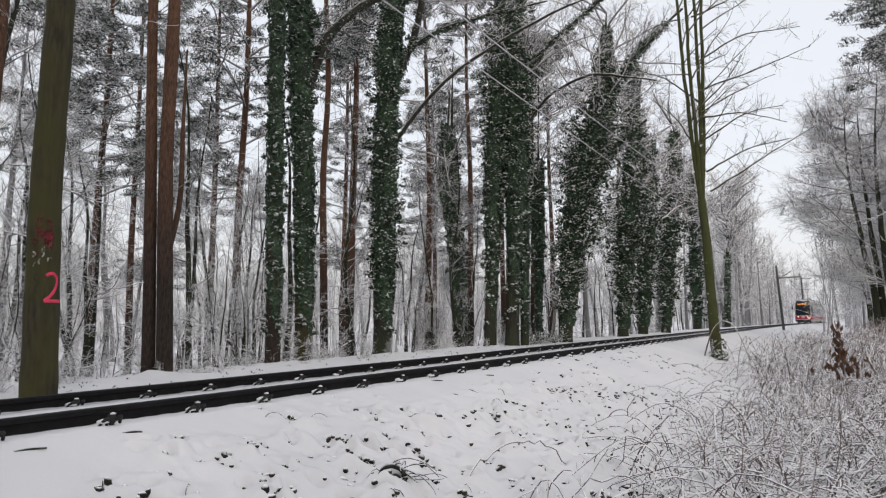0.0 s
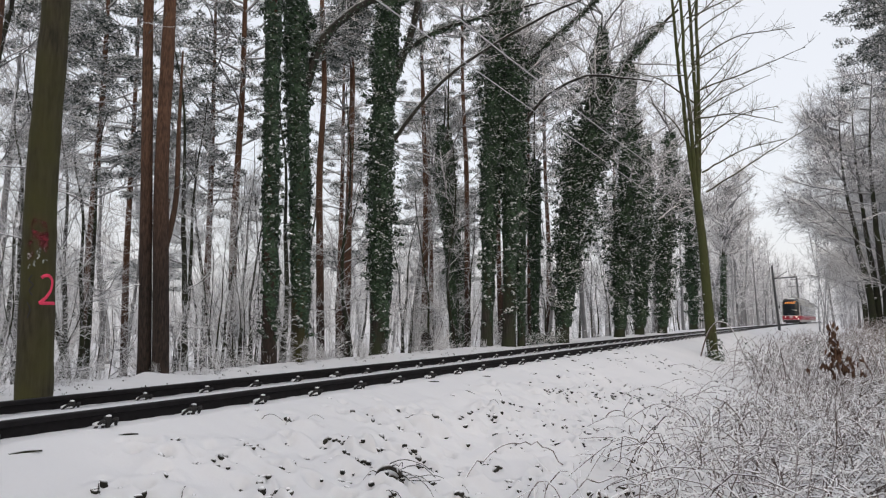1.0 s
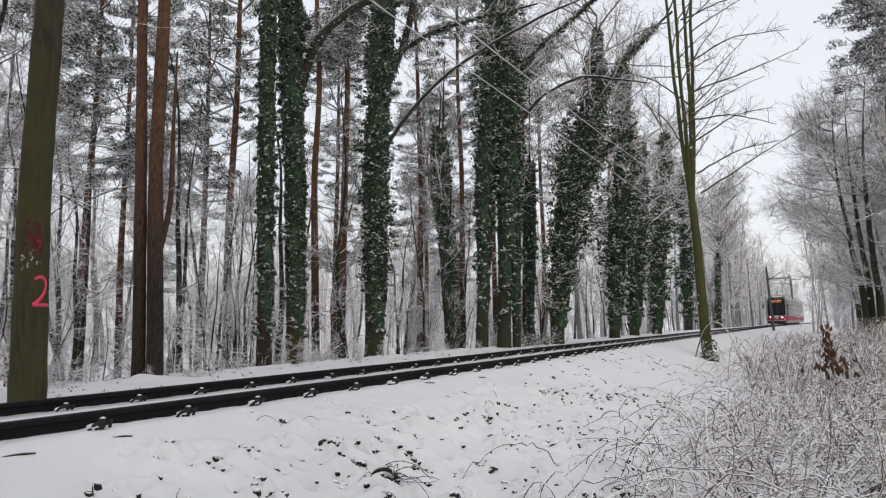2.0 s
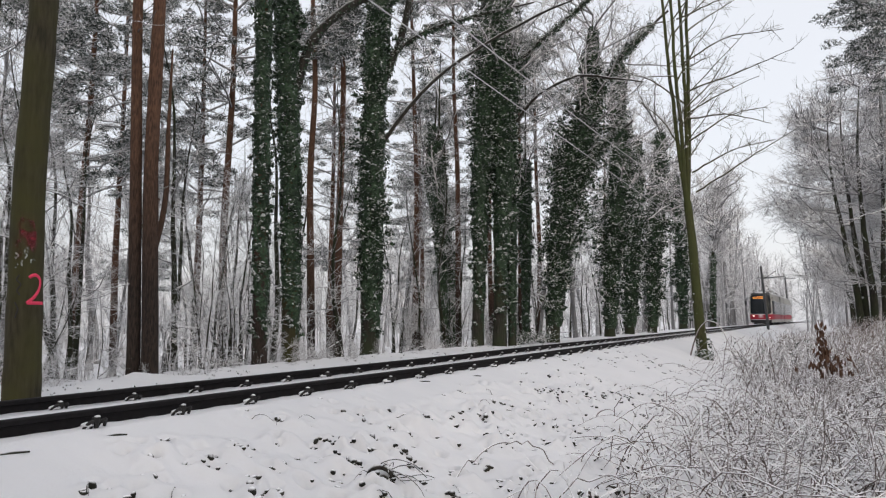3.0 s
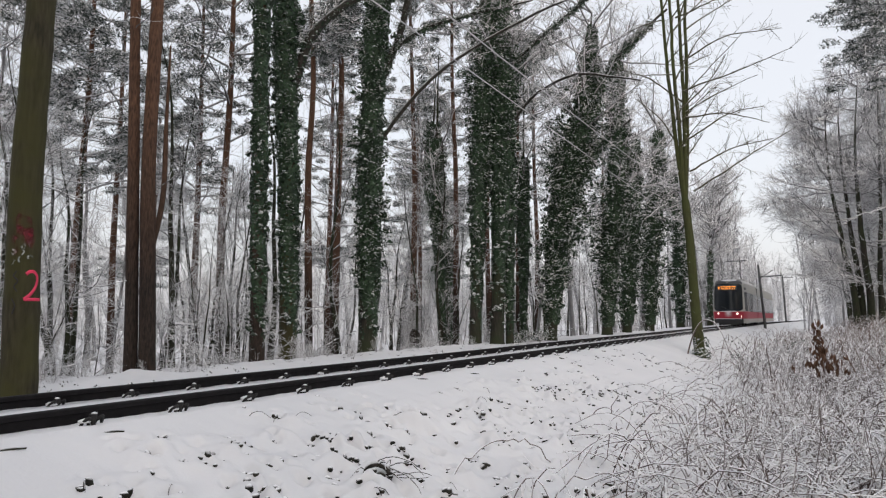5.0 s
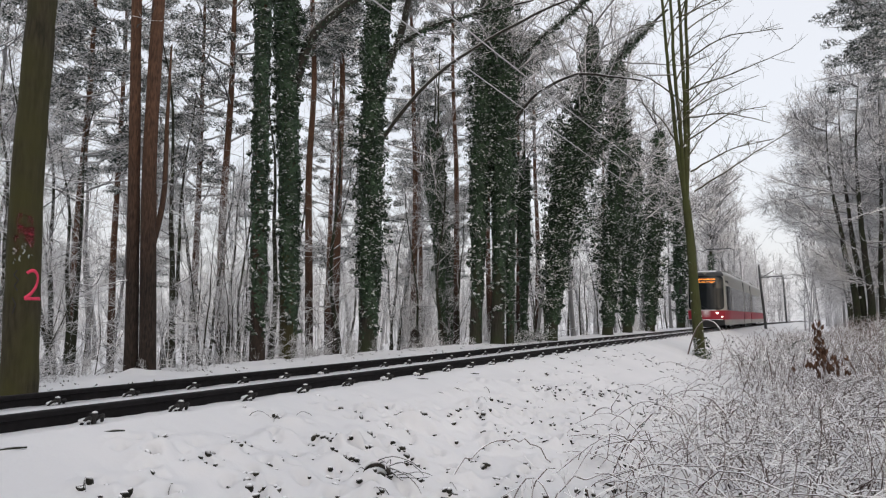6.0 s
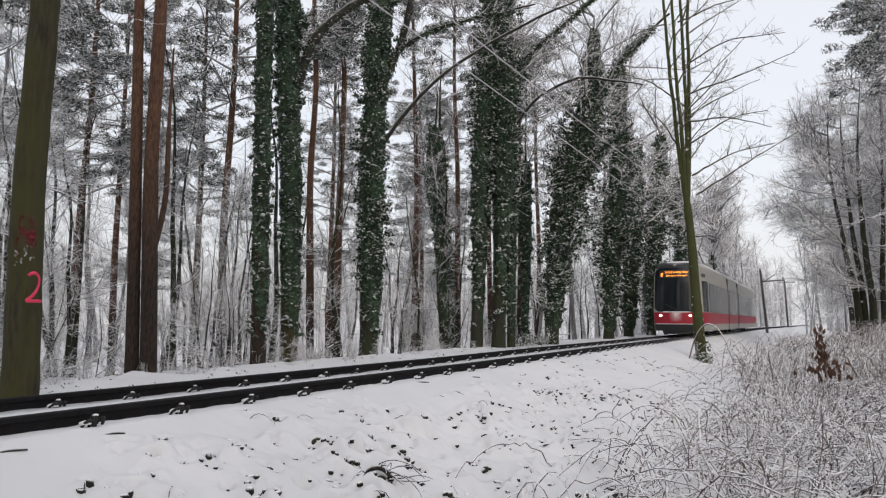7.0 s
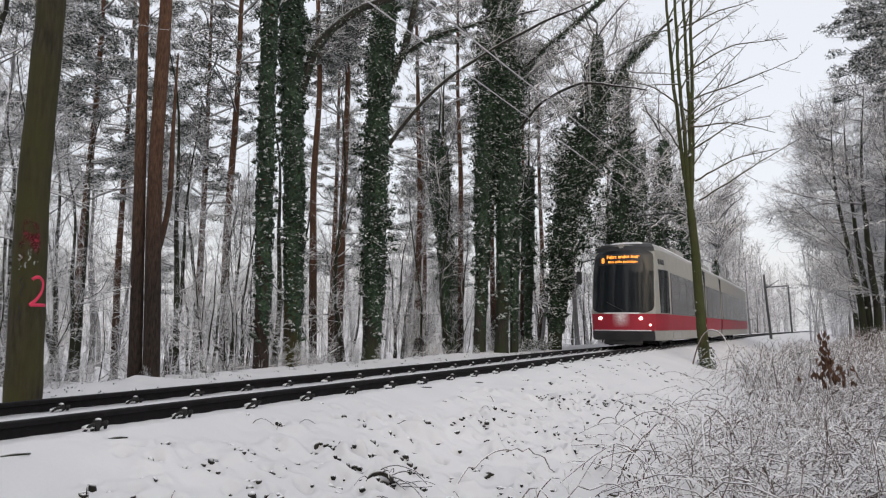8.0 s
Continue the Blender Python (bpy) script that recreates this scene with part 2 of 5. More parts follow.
# ---- the lie of the land ----
RNG = np.random.RandomState(7)


def bend(y):
    """How far the line has curved away to the east."""
    return 3.2e-4 * np.maximum(0, np.asarray(y, float) - 35.0) ** 2


def rise(y):
    t = np.clip((np.asarray(y, float) - 9.0) / 9.0, 0, 1)
    return 0.02 * t * t * (3 - 2 * t)


def centre_line(y):
    return -5.2 + bend(y)


PROFILE_X = [-300, -80, -30, -15, -10.6, -9.4, -8.6, -7.6, -6.6, -6.1, -4.75, -4.47, -4.2, -3.5, -2.8, -1.5, 0.0, 1.2, 3.0, 6.0, 12.0, 300]
PROFILE_Z = [-6.0, -3.2, -2.2, -1.4, -0.5, -0.13, -0.07, -0.08, -0.07, -0.022, -0.012, 0.022, 0.032, -0.16, -0.42, -0.70, -0.84, -0.72, -0.2, 0.35, 0.6, 4.0]
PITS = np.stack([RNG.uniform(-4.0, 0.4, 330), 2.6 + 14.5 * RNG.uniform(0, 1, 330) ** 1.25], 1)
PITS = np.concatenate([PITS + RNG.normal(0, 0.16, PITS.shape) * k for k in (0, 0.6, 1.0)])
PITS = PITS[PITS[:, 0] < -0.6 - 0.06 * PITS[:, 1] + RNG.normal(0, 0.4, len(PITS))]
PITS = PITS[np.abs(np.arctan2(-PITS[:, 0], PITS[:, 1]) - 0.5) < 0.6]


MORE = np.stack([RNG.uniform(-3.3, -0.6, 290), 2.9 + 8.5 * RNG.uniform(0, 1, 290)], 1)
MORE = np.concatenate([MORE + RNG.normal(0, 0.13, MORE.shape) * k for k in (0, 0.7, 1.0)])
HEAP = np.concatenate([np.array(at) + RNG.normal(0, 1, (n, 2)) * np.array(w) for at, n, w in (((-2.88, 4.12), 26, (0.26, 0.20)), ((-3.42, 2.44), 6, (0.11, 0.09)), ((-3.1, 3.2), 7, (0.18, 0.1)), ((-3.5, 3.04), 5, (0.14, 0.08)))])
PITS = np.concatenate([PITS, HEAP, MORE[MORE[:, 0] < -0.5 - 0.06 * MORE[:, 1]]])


def waves(x, y, seed, scale, n=14):
    r = np.random.RandomState(seed)
    out = np.zeros(np.broadcast(x, y).shape)
    for _ in range(n):
        a, k, p = r.uniform(0, np.pi), r.uniform(0.5, 2.0) / scale, r.uniform(0, 6.28)
        out += np.sin((x * np.cos(a) + y * np.sin(a)) * k * 6.28 + p)
    return out / n ** 0.5


def land(x, y):
    x, y = np.asarray(x, float), np.asarray(y, float)
    u = x - bend(np.minimum(y, 150))
    z = np.interp(u, PROFILE_X, PROFILE_Z) + rise(y) * np.clip((u + 12) / 3, 0, 1) * np.clip((0 - u) / 3, 0, 1)
    open_snow = np.clip((-u - 9.0) / 2, 0, 1) + np.clip((u + 3.9) / 2, 0, 1)
    bank = np.exp(-((u + 8.8) / 0.9) ** 2)
    z = z + waves(x, y, 1, 2.6) * 0.025 * open_snow + waves(x, y, 2, 0.55) * 0.007 * (open_snow + bank * 2.4) + waves(x, y, 4, 1.6) * 0.03 * bank
    return z + waves(x, y, 3, 0.3) * 0.003 * (1 + open_snow)


def stepped(*runs):
    """Grid lines: runs of (from, to, step)."""
    return np.unique(np.round(np.concatenate([np.arange(a, b, s) for a, b, s in runs]), 4))


SURFACE = []


def on_snow(x, y):
    """The height of the finished snow, with its hollows and heaps."""
    xs, ys, Z = SURFACE[0]
    i = np.clip(np.searchsorted(xs, x) - 1, 0, len(xs) - 2)
    j = np.clip(np.searchsorted(ys, y) - 1, 0, len(ys) - 2)
    u, v = (x - xs[i]) / (xs[i + 1] - xs[i]), (y - ys[j]) / (ys[j + 1] - ys[j])
    return (Z[j, i] * (1 - u) + Z[j, i + 1] * u) * (1 - v) + (Z[j + 1, i] * (1 - u) + Z[j + 1, i + 1] * u) * v


def make_ground():
    xs = stepped((-400, -60, 40), (-60, -20, 4), (-20, -10, 0.5), (-10, -7.6, 0.12), (-7.6, -4.8, 0.4), (-4.8, -4.4, 0.05), (-4.4, 0.6, 0.024), (0.6, 8, 0.3), (8, 30, 3), (30, 401, 53))
    ys = stepped((-60, -6, 6), (-6, 2, 0.5), (2, 2.4, 0.1), (2.4, 6, 0.024), (6, 9, 0.035), (9, 12, 0.06), (12, 22, 0.15), (22, 50, 0.7), (50, 140, 4), (140, 900, 40))
    X, Y = np.meshgrid(xs, ys)
    Z = land(X, Y)
    near = (X > -4.6) & (X < 0.9) & (Y < 18) & (Y > 2)
    for (px, py), d in zip(PITS, RNG.uniform(0.03, 0.075, len(PITS))):
        sel = near & (np.abs(X - px) < 0.35) & (np.abs(Y - py) < 0.35)
        r2 = (X[sel] - px) ** 2 + (Y[sel] - py) ** 2
        Z[sel] += -1.5 * d * np.exp(-r2 / 0.0018) + 0.6 * d * np.exp(-r2 / 0.010)
    for px, py, h, w in zip(RNG.uniform(-3.7, 0.3, 2000), RNG.uniform(2.6, 12, 2000), RNG.uniform(0.006, 0.03, 2000), RNG.uniform(0.003, 0.010, 2000)):
        sel = near & (np.abs(X - px) < 0.3) & (np.abs(Y - py) < 0.3)
        Z[sel] += h * np.exp(-((X[sel] - px) ** 2 + (Y[sel] - py) ** 2) / w)
    b = Build()
    n, m = X.shape
    i = np.arange(n * m).reshape(n, m)
    b.add(np.stack([X, Y, Z], -1), np.stack([i[:-1, :-1], i[:-1, 1:], i[1:, 1:], i[1:, :-1]], -1))
    SURFACE.append((xs, ys, Z))
    return tagged(part("ground", b, SNOW, smooth=True), "snow-covered ground sloping down from the tramway bank", "ground", kind="structure")


make_ground()


# ---- the tramway ----
def swept(profile, side, y0, y1, step):
    """A bar of the given section, laid along the line at that distance from its middle."""
    ys = np.arange(y0, y1, step)
    xs = centre_line(ys) + side
    zs = rise(ys)
    p = np.array(profile)
    V = np.stack([xs[:, None] + p[None, :, 0], np.repeat(ys[:, None], len(p), 1), zs[:, None] + p[None, :, 1]], -1)
    i = np.arange(V.shape[0] * V.shape[1]).reshape(V.shape[:2])
    j = np.roll(i, -1, axis=1)
    b = Build()
    b.add(V, np.stack([i[:-1], j[:-1], j[1:], i[1:]], -1))
    return b


RAIL_SECTION = [(-0.07, -0.03), (0.07, -0.03), (0.07, -0.012), (0.014, 0.006), (0.011, 0.085), (0.036, 0.096), (0.036, 0.122), (0.026, 0.131),
                (-0.026, 0.131), (-0.036, 0.122), (-0.036, 0.096), (-0.011, 0.085), (-0.014, 0.006), (-0.07, -0.012)]
RAIL_TOP = 0.131
RAILS = ((-0.70, -0.045), (0.75, 0.0))  # offset and cant of each rail


def fastener_mesh():
    """A sleeper screw on its clamp: two bent spring loops either side of a bolt."""
    b = Build()
    t = np.linspace(0, 1, 9)
    for s in (-1, 1):
        loop = np.stack([0.012 + 0.05 * np.sin(t * np.pi), s * (0.018 + 0.05 * t), 0.002 + 0.046 * np.sin(t * np.pi) ** 0.7], -1)
        b.tubes(loop[None], np.full((1, 9), 0.0105), 6)
    bolt = np.array([[0.035, 0, 0.0], [0.035, 0, 0.03], [0.035, 0, 0.032], [0.035, 0, 0.066], [0.035, 0, 0.068]])
    b.tubes(bolt[None], np.array([[0.015, 0.015, 0.026, 0.024, 0.001]]), 6)
    return b.mesh("fastener", STEEL_CLIP)


def snow_cap_mesh():
    """The little heap of snow round a fastener."""
    bm = bmesh.new()
    bmesh.ops.create_icosphere(bm, subdivisions=2, radius=1.0)
    for v in bm.verts:
        k = 1 + 0.18 * noise.noise(v.co * 2.1)
        v.co = Vector((v.co.x * 0.05 * k + 0.02, v.co.y * 0.045 * k, max(v.co.z, -0.2) * 0.028 * k))
    me = bpy.data.meshes.new("snow_cap")
    bm.to_mesh(me)
    bm.free()
    me.polygons.foreach_set("use_smooth", np.full(len(me.polygons), True))
    me.materials.append(SNOW)
    return me


def make_track():
    track = tagged(new("tram_track"), "single tram track of dark rails half buried in snow", "tram track", kind="structure")
    for side, dz in RAILS:
        part("rail", swept([(px, pz + dz) for px, pz in RAIL_SECTION], side, -6.0, 150.0, 0.75), STEEL_DARK, track, "dark steel rail")
    clip, cap = fastener_mesh(), snow_cap_mesh()
    for k in range(62):
        for (side, dz), lie_z, out, back in zip(RAILS, (0.022, 0.030), (0.15, 0.16), (0.085, 0.06)):
            y = 0.83 + 0.722 * k - back + random.uniform(-0.02, 0.02)
            x, z = float(centre_line(y)) + side + out, float(rise(y)) + dz + lie_z
            ob = part("fastener", clip, None, track)
            ob.matrix_basis = pose(x, y, z, random.uniform(-6, 6), 0, random.uniform(-14, 14)) @ Matrix.Scale(1.1, 4)
            for name, dx, dy, dz2, size in (("snow_cap", 0.036, 0.0, 0.074, 0.42), ("snow_heap", 0.0, random.uniform(-0.06, -0.02), 0.022, random.uniform(0.75, 1.05))):
                hood = part(name, cap, None, track)
                hood.matrix_basis = pose(x + dx, y + dy, z + dz2, 0, 0, random.uniform(-20, 20)) @ Matrix.Scale(size, 4)
    # snow packed between the rails
    bed = swept([(-0.63, -0.06), (0.68, -0.03), (0.68, 0.03), (0.3, 0.024), (-0.3, 0.0), (-0.63, -0.017)], 0.0, -6.0, 150.0, 0.5)
    part("snow_bed", bed, SNOW, track, smooth=True)


make_track()


def make_wires():
    for name, z, r, label in (("contact_wire", 5.15, 0.011, "thin rime-coated contact wire above the tram track"),
                              ("messenger_wire", 5.8, 0.013, "rime-white messenger cable sagging above the contact wire")):
        ys = np.arange(-8.0, 150.0, 1.0)
        sag = 0.0 if z < 5.5 else 0.75 * (((ys + 28) % 60) / 30 - 1) ** 2
        P = np.stack([centre_line(ys), ys, z + 0 * ys + sag], -1)
        b = Build()
        b.tubes(P[None], np.full((1, len(ys)), r), 5)
        tagged(part(name, b, WIRE), label, "overhead wire")


make_wires()


def lie_of_pole(x, y):
    return float(land(x, y))


def make_mast(at, top, lean, arm, thick, name, label):
    """A leaning pole beside the line with its cross-arm."""
    mast = tagged(new(name), label, "pole", group="poles beside the line")
    mast.matrix_basis = pose(*at)
    h = top - at[2]
    b = Build()
    b.tubes(np.array([[[0, 0, -0.3], [0, 0, 0.3], [lean * 0.5, 0, h * 0.5], [lean, 0, h], [lean, 0, h + 0.02]]]), np.array([[0.20, 0.17, 0.15, 0.13, 0.005]]) * thick, 12)
    part("pole", b, POLE, mast, "dark round pole", True)

    def x_at(z):
        return lean * z / h

    z = h - arm[2]
    bm = rod((x_at(z) + arm[0], 0, z), (x_at(z) + arm[1], 0, z + arm[3]), 0.05)
    part("bracket", bm, POLE, mast, "thin bracket arm")
    if arm[1] > 1.0:
        part("strut", rod((x_at(z - 0.7), 0, z - 0.1), (x_at(z) + arm[1] * 0.6, 0, z + 0.55), 0.03), POLE, mast, "thin slanting strut")
    for x in (arm[0] + 0.25, arm[1] - 0.15):
        b = Build()
        zz = z + arm[3] * max(0.0, x / arm[1])
        b.tubes(np.array([[[x + x_at(z), 0, zz + 0.03], [x + x_at(z), 0, zz + 0.12], [x + x_at(z), 0, zz + 0.2], [x + x_at(z), 0, zz + 0.28]]]), np.array([[0.04, 0.08, 0.08, 0.02]]), 8)
        part("insulator", b, TRAM_GREY, mast, "grey ceramic insulator", True)


make_mast((-3.3, 60.0, lie_of_pole(-3.3, 60.0)), 4.95, -0.32, (-0.12, 1.7, 1.0, 0.08), 0.62, "utility_pole", "slim dark leaning pole close beside the tram track")
make_mast((-3.95, 132.0, lie_of_pole(-3.95, 132.0)), 8.1, -0.25, (-1.0, 1.6, 0.55, 0.0), 1.0, "catenary_mast", "tall dark mast with a cross-arm beside the line")


def make_cable():
    """The cable that sags from the near pole to the far mast."""
    t = np.linspace(0, 1, 15)
    a, c = np.array([-2.92, 60.0, 4.1]), np.array([-4.0, 132.0, 7.7])
    P = a + (c - a) * t[:, None]
    P[:, 2] -= 0.7 * (1 - (2 * t - 1) ** 2)
    b = Build()
    b.tubes(P[None], np.full((1, 15), 0.02), 5)
    tagged(part("cable", b, POLE), "thin dark cable sagging between pole and mast", "cable")


make_cable()


# ---- trees ----
def unit(v):
    return v / (np.linalg.norm(v, axis=-1, keepdims=True) + 1e-9)


def wander(start, way, length, k, wobble, lift, rng):
    """N crooked paths of k points."""
    n = len(start)
    P = np.zeros((n, k, 3))
    P[:, 0] = start
    d = unit(np.asarray(way, float))
    step = (np.asarray(length) / (k - 1))[:, None]
    for i in range(1, k):
        d = unit(d + rng.normal(0, wobble, (n, 3)) + np.array([0, 0, lift]))
        P[:, i] = P[:, i - 1] + d * step
    return P


def taper(n, k, r0, r1):
    r0, r1 = np.broadcast_to(r0, n), np.broadcast_to(r1, n)
    t = np.linspace(0, 1, k)
    return r0[:, None] * (1 - t) + r1[:, None] * t


def offshoots(P, each, rng, spread=0.9, lo=0.2, along=0.5, up=0.1):
    """Starting points and ways of side shoots on the paths P."""
    n, k, _ = P.shape
    t = rng.uniform(lo, 1.0, (n, each))
    i = np.clip((t * (k - 1)).astype(int), 0, k - 2)
    f = (t * (k - 1) - i)[..., None]
    rows = np.arange(n)[:, None]
    a, b = P[rows, i], P[rows, i + 1]
    tang = unit(b - a)
    side = unit(rng.normal(0, 1, (n, each, 3)))
    way = unit(tang * along + side * spread + np.array([0, 0, up]))
    return (a + (b - a) * f).reshape(-1, 3), way.reshape(-1, 3), t.reshape(-1)


def smooth_path(points, k):
    """A path through a few points, rounded."""
    p = np.asarray(points, float)
    s = np.concatenate([[0], np.cumsum(np.linalg.norm(np.diff(p, axis=0), axis=1))])
    t = np.linspace(0, s[-1], k)
    q = np.stack([np.interp(t, s, p[:, c]) for c in range(3)], -1)
    for _ in range(2):
        q[1:-1] = (q[:-2] + 2 * q[1:-1] + q[2:]) / 4
    return q


def trunk_shape(path, r0, r1, rng, sides=14, flare=1.35):
    n = len(path)
    t = np.linspace(0, 1, n)
    r = r0 + (r1 - r0) * t
    r *= 1 + (flare - 1) * np.exp(-(path[:, 2] - path[0, 2]) / 0.25)
    r *= 1 + rng.normal(0, 0.02, n)
    b = Build()
    b.tubes(path[None], r[None], sides)
    return b, r


def twiggery(b, limbs, length, rng, second=9, third=8, r=0.012, lift=0.03, k=5):
    """Twigs and their side twigs on the given limbs."""
    s, w, t = offshoots(limbs, second, rng)
    L = length * rng.uniform(0.5, 1.0, len(s)) * (1.15 - 0.6 * t)
    P2 = wander(s, w, L, k, 0.10, lift, rng)
    b.tubes(P2, taper(len(s), k, r, r * 0.35), 3)
    if third:
        s, w, t = offshoots(P2, third, rng, 0.8, 0.1, 0.7)
        L = length * 0.42 * rng.uniform(0.4, 1.0, len(s)) * (1.1 - 0.5 * t)
        P3 = wander(s, w, L, 4, 0.10, lift, rng)
        b.tubes(P3, taper(len(s), 4, r * 0.5, r * 0.22), 3)
        return np.concatenate([P2[:, -1], P3[:, -1]])
    return P2[:, -1]


def bunches(b, centres, radius, per, rng, size, flat=0.8, aspect=0.9, droop=0.0, loose=0.35):
    """Leaves laid like shingles over rounded bunches, so that each bunch has a top and an underside."""
    n = len(centres)
    u = unit(rng.normal(0, 1, (n, per, 3)) + np.array([0, 0, 0.25]))
    r = radius[:, None, None] * rng.uniform(0.55, 1.08, (n, per, 1))
    C = centres[:, None] + u * r * np.array([1, 1, flat])
    C[..., 2] -= droop * radius[:, None] * (u[..., 0] ** 2 + u[..., 1] ** 2)
    N = u * np.array([0.8, 0.8, 1.0]) + rng.normal(0, loose, u.shape)
    k = n * per
    b.leaves(C.reshape(-1, 3), size * rng.uniform(0.55, 1.1, k), N.reshape(-1, 3), rng.uniform(0, 6.28, k), aspect)


def ivy_on(path, z0, z1, widths, count, rng, size=0.085):
    """A tight coat of ivy on the stem, with bunches of leaves hanging out of it; widths: (height, radius)."""
    wz, wr = zip(*widths)
    wr = [0.84 * w for w in wr]

    def middle(z):
        return np.stack([np.interp(z, path[:, 2], path[:, 0]), np.interp(z, path[:, 2], path[:, 1]), z], -1)

    b = Build()
    n = int(count * 2.2)
    z = rng.uniform(z0, z1, n)
    a = rng.uniform(0, 2 * np.pi, n)
    R = np.interp(z, wz, wr)
    rad = np.minimum(R, 0.15 + 0.42 * R) * (1 + 0.2 * np.sin(a * 2 + z * 2.3) * np.sin(z * 3.1 + a)) * rng.uniform(0.78, 1.02, n)
    round_ = np.stack([np.cos(a), np.sin(a), 0 * a], -1)
    N = round_ + np.array([0, 0, -0.08]) + rng.normal(0, 0.2, (n, 3))
    b.leaves(middle(z) + round_ * rad[:, None], size * rng.uniform(0.6, 1.1, n), N, rng.uniform(0, 6.28, n), 0.9)
    # bunches, larger where the ivy is wide
    per = 34
    m = int(count * 2.1 / per)
    z = z0 + 0.2 + (z1 - z0 - 0.2) * rng.uniform(0, 1, m) ** 0.85
    a = rng.uniform(0, 2 * np.pi, m)
    R = np.interp(z, wz, wr)
    out = np.stack([np.cos(a), np.sin(a), 0 * a], -1)
    reach = R * rng.uniform(0.5, 1.3, m) * (0.9 + 0.35 * np.sin(a * 2 + z * 1.7 + path[-1, 0] * 9) * np.sin(z * 2.6 + a + path[-1, 1] * 7))
    bunches(b, middle(z) + out * reach[:, None], np.clip(R * rng.uniform(0.18, 0.55, m), 0.05, 0.36), per, rng, size * 0.9, 0.85, 0.9, 0.35)
    return b


def along_limb(path, radius, count, rng, size=0.08):
    t = rng.uniform(0, 0.9, count) ** 1.2
    k = len(path)
    i = np.clip((t * (k - 1)).astype(int), 0, k - 2)
    C = path[i] + (path[i + 1] - path[i]) * (t * (k - 1) - i)[:, None]
    off = unit(rng.normal(0, 1, (count, 3))) * (radius * (1 - 0.7 * t) * rng.uniform(0.3, 1.2, count))[:, None]
    b = Build()
    b.leaves(C + off, size * rng.uniform(0.6, 1.2, count), off + np.array([0, 0, 0.05]) + rng.normal(0, 0.05, (count, 3)), rng.uniform(0, 6.28, count))
    return b


def tufts(b, tips, per, spread, rng, length=0.13, width=0.16):
    """Flat pads of needles round the tips, snow-laden above and dark below."""
    n = len(tips)
    bunches(b, tips + rng.normal(0, 0.05, (n, 3)), spread * rng.uniform(1.1, 2.3, n), per, rng, length * 1.25, 0.42, width * 1.5, 0.2, 0.45)


def ivy_tree(base, bends, height, r0, ivy, seed, limbs=(), crown=0, twig_r=0.010, limb_ivy=0.16, label="tall tree thickly clad in dark snow-dusted ivy", leaf=0.085, bark_mat=None, twig=1.3):
    """bends: (dx, dy, z) along the stem; ivy: (from, to, [(height, radius)], leaves); limbs: lists of (dx, dy, z, radius)."""
    rng = np.random.RandomState(seed)
    tree = tagged(new("ivy_tree"), label, "tree", group="ivy-clad trees along the bank")
    tree.matrix_basis = pose(*base)
    pts = [(0, 0, -0.4)] + [(0, 0, 0)] + [(dx, dy, z - base[2]) for dx, dy, z in bends]
    last = pts[-1]
    pts.append((last[0] + 0.1, last[1], max(height, last[2] + 1.0)))
    path = smooth_path(pts, 40)
    path[:, :2] += np.cumsum(rng.normal(0, 0.008, (40, 2)), 0) * np.linspace(0, 1, 40)[:, None]
    b, r = trunk_shape(path, r0, r0 * 0.12, rng)
    part("trunk", b, bark_mat or BARK_DARK, tree, smooth=True)
    twigs = Build()
    for limb in limbs:
        p = smooth_path([(x, y, z) for x, y, z, _ in limb], 16)
        p[1:] += np.cumsum(rng.normal(0, 0.015, (15, 3)), 0)
        b = Build()
        b.tubes(p[None], np.interp(np.linspace(0, 1, 16), np.linspace(0, 1, len(limb)), [q[3] for q in limb])[None], 8)
        part("limb", b, BARK_LIMB, tree, smooth=True)
        twiggery(twigs, p[None], twig, rng, 20, 6, twig_r * 0.9, 0.05)
        if limb[0][3] > 0.052:
            part("ivy", along_limb(p, limb_ivy, int(11000 * limb_ivy), rng, leaf * 0.8), IVY, tree)
    if crown:
        top = path[path[:, 2] > 0.48 * height]
        start = top[rng.randint(0, len(top), crown)]
        az = rng.uniform(0, 6.28, crown)
        way = np.stack([np.cos(az), np.sin(az), rng.uniform(0.2, 1.1, crown)], -1)
        P1 = wander(start, way, rng.uniform(1.6, 3.6, crown) * (1 + 12 * (twig_r - 0.010)), 8, 0.13, 0.04, rng)
        twigs.tubes(P1, taper(crown, 8, 3.2 * twig_r, 1.1 * twig_r), 5)
        twiggery(twigs, P1, twig, rng, 13, 8, 0.9 * twig_r, 0.03)
    if twigs.count:
        part("crown", twigs, TWIG, tree, "snow-lined bare twigs")
    if ivy:
        z0, z1, widths, count = ivy
        part("ivy", ivy_on(path, z0, z1, widths, count, rng, leaf), IVY, tree, "dark ivy leaves dusted with snow")
    return tree


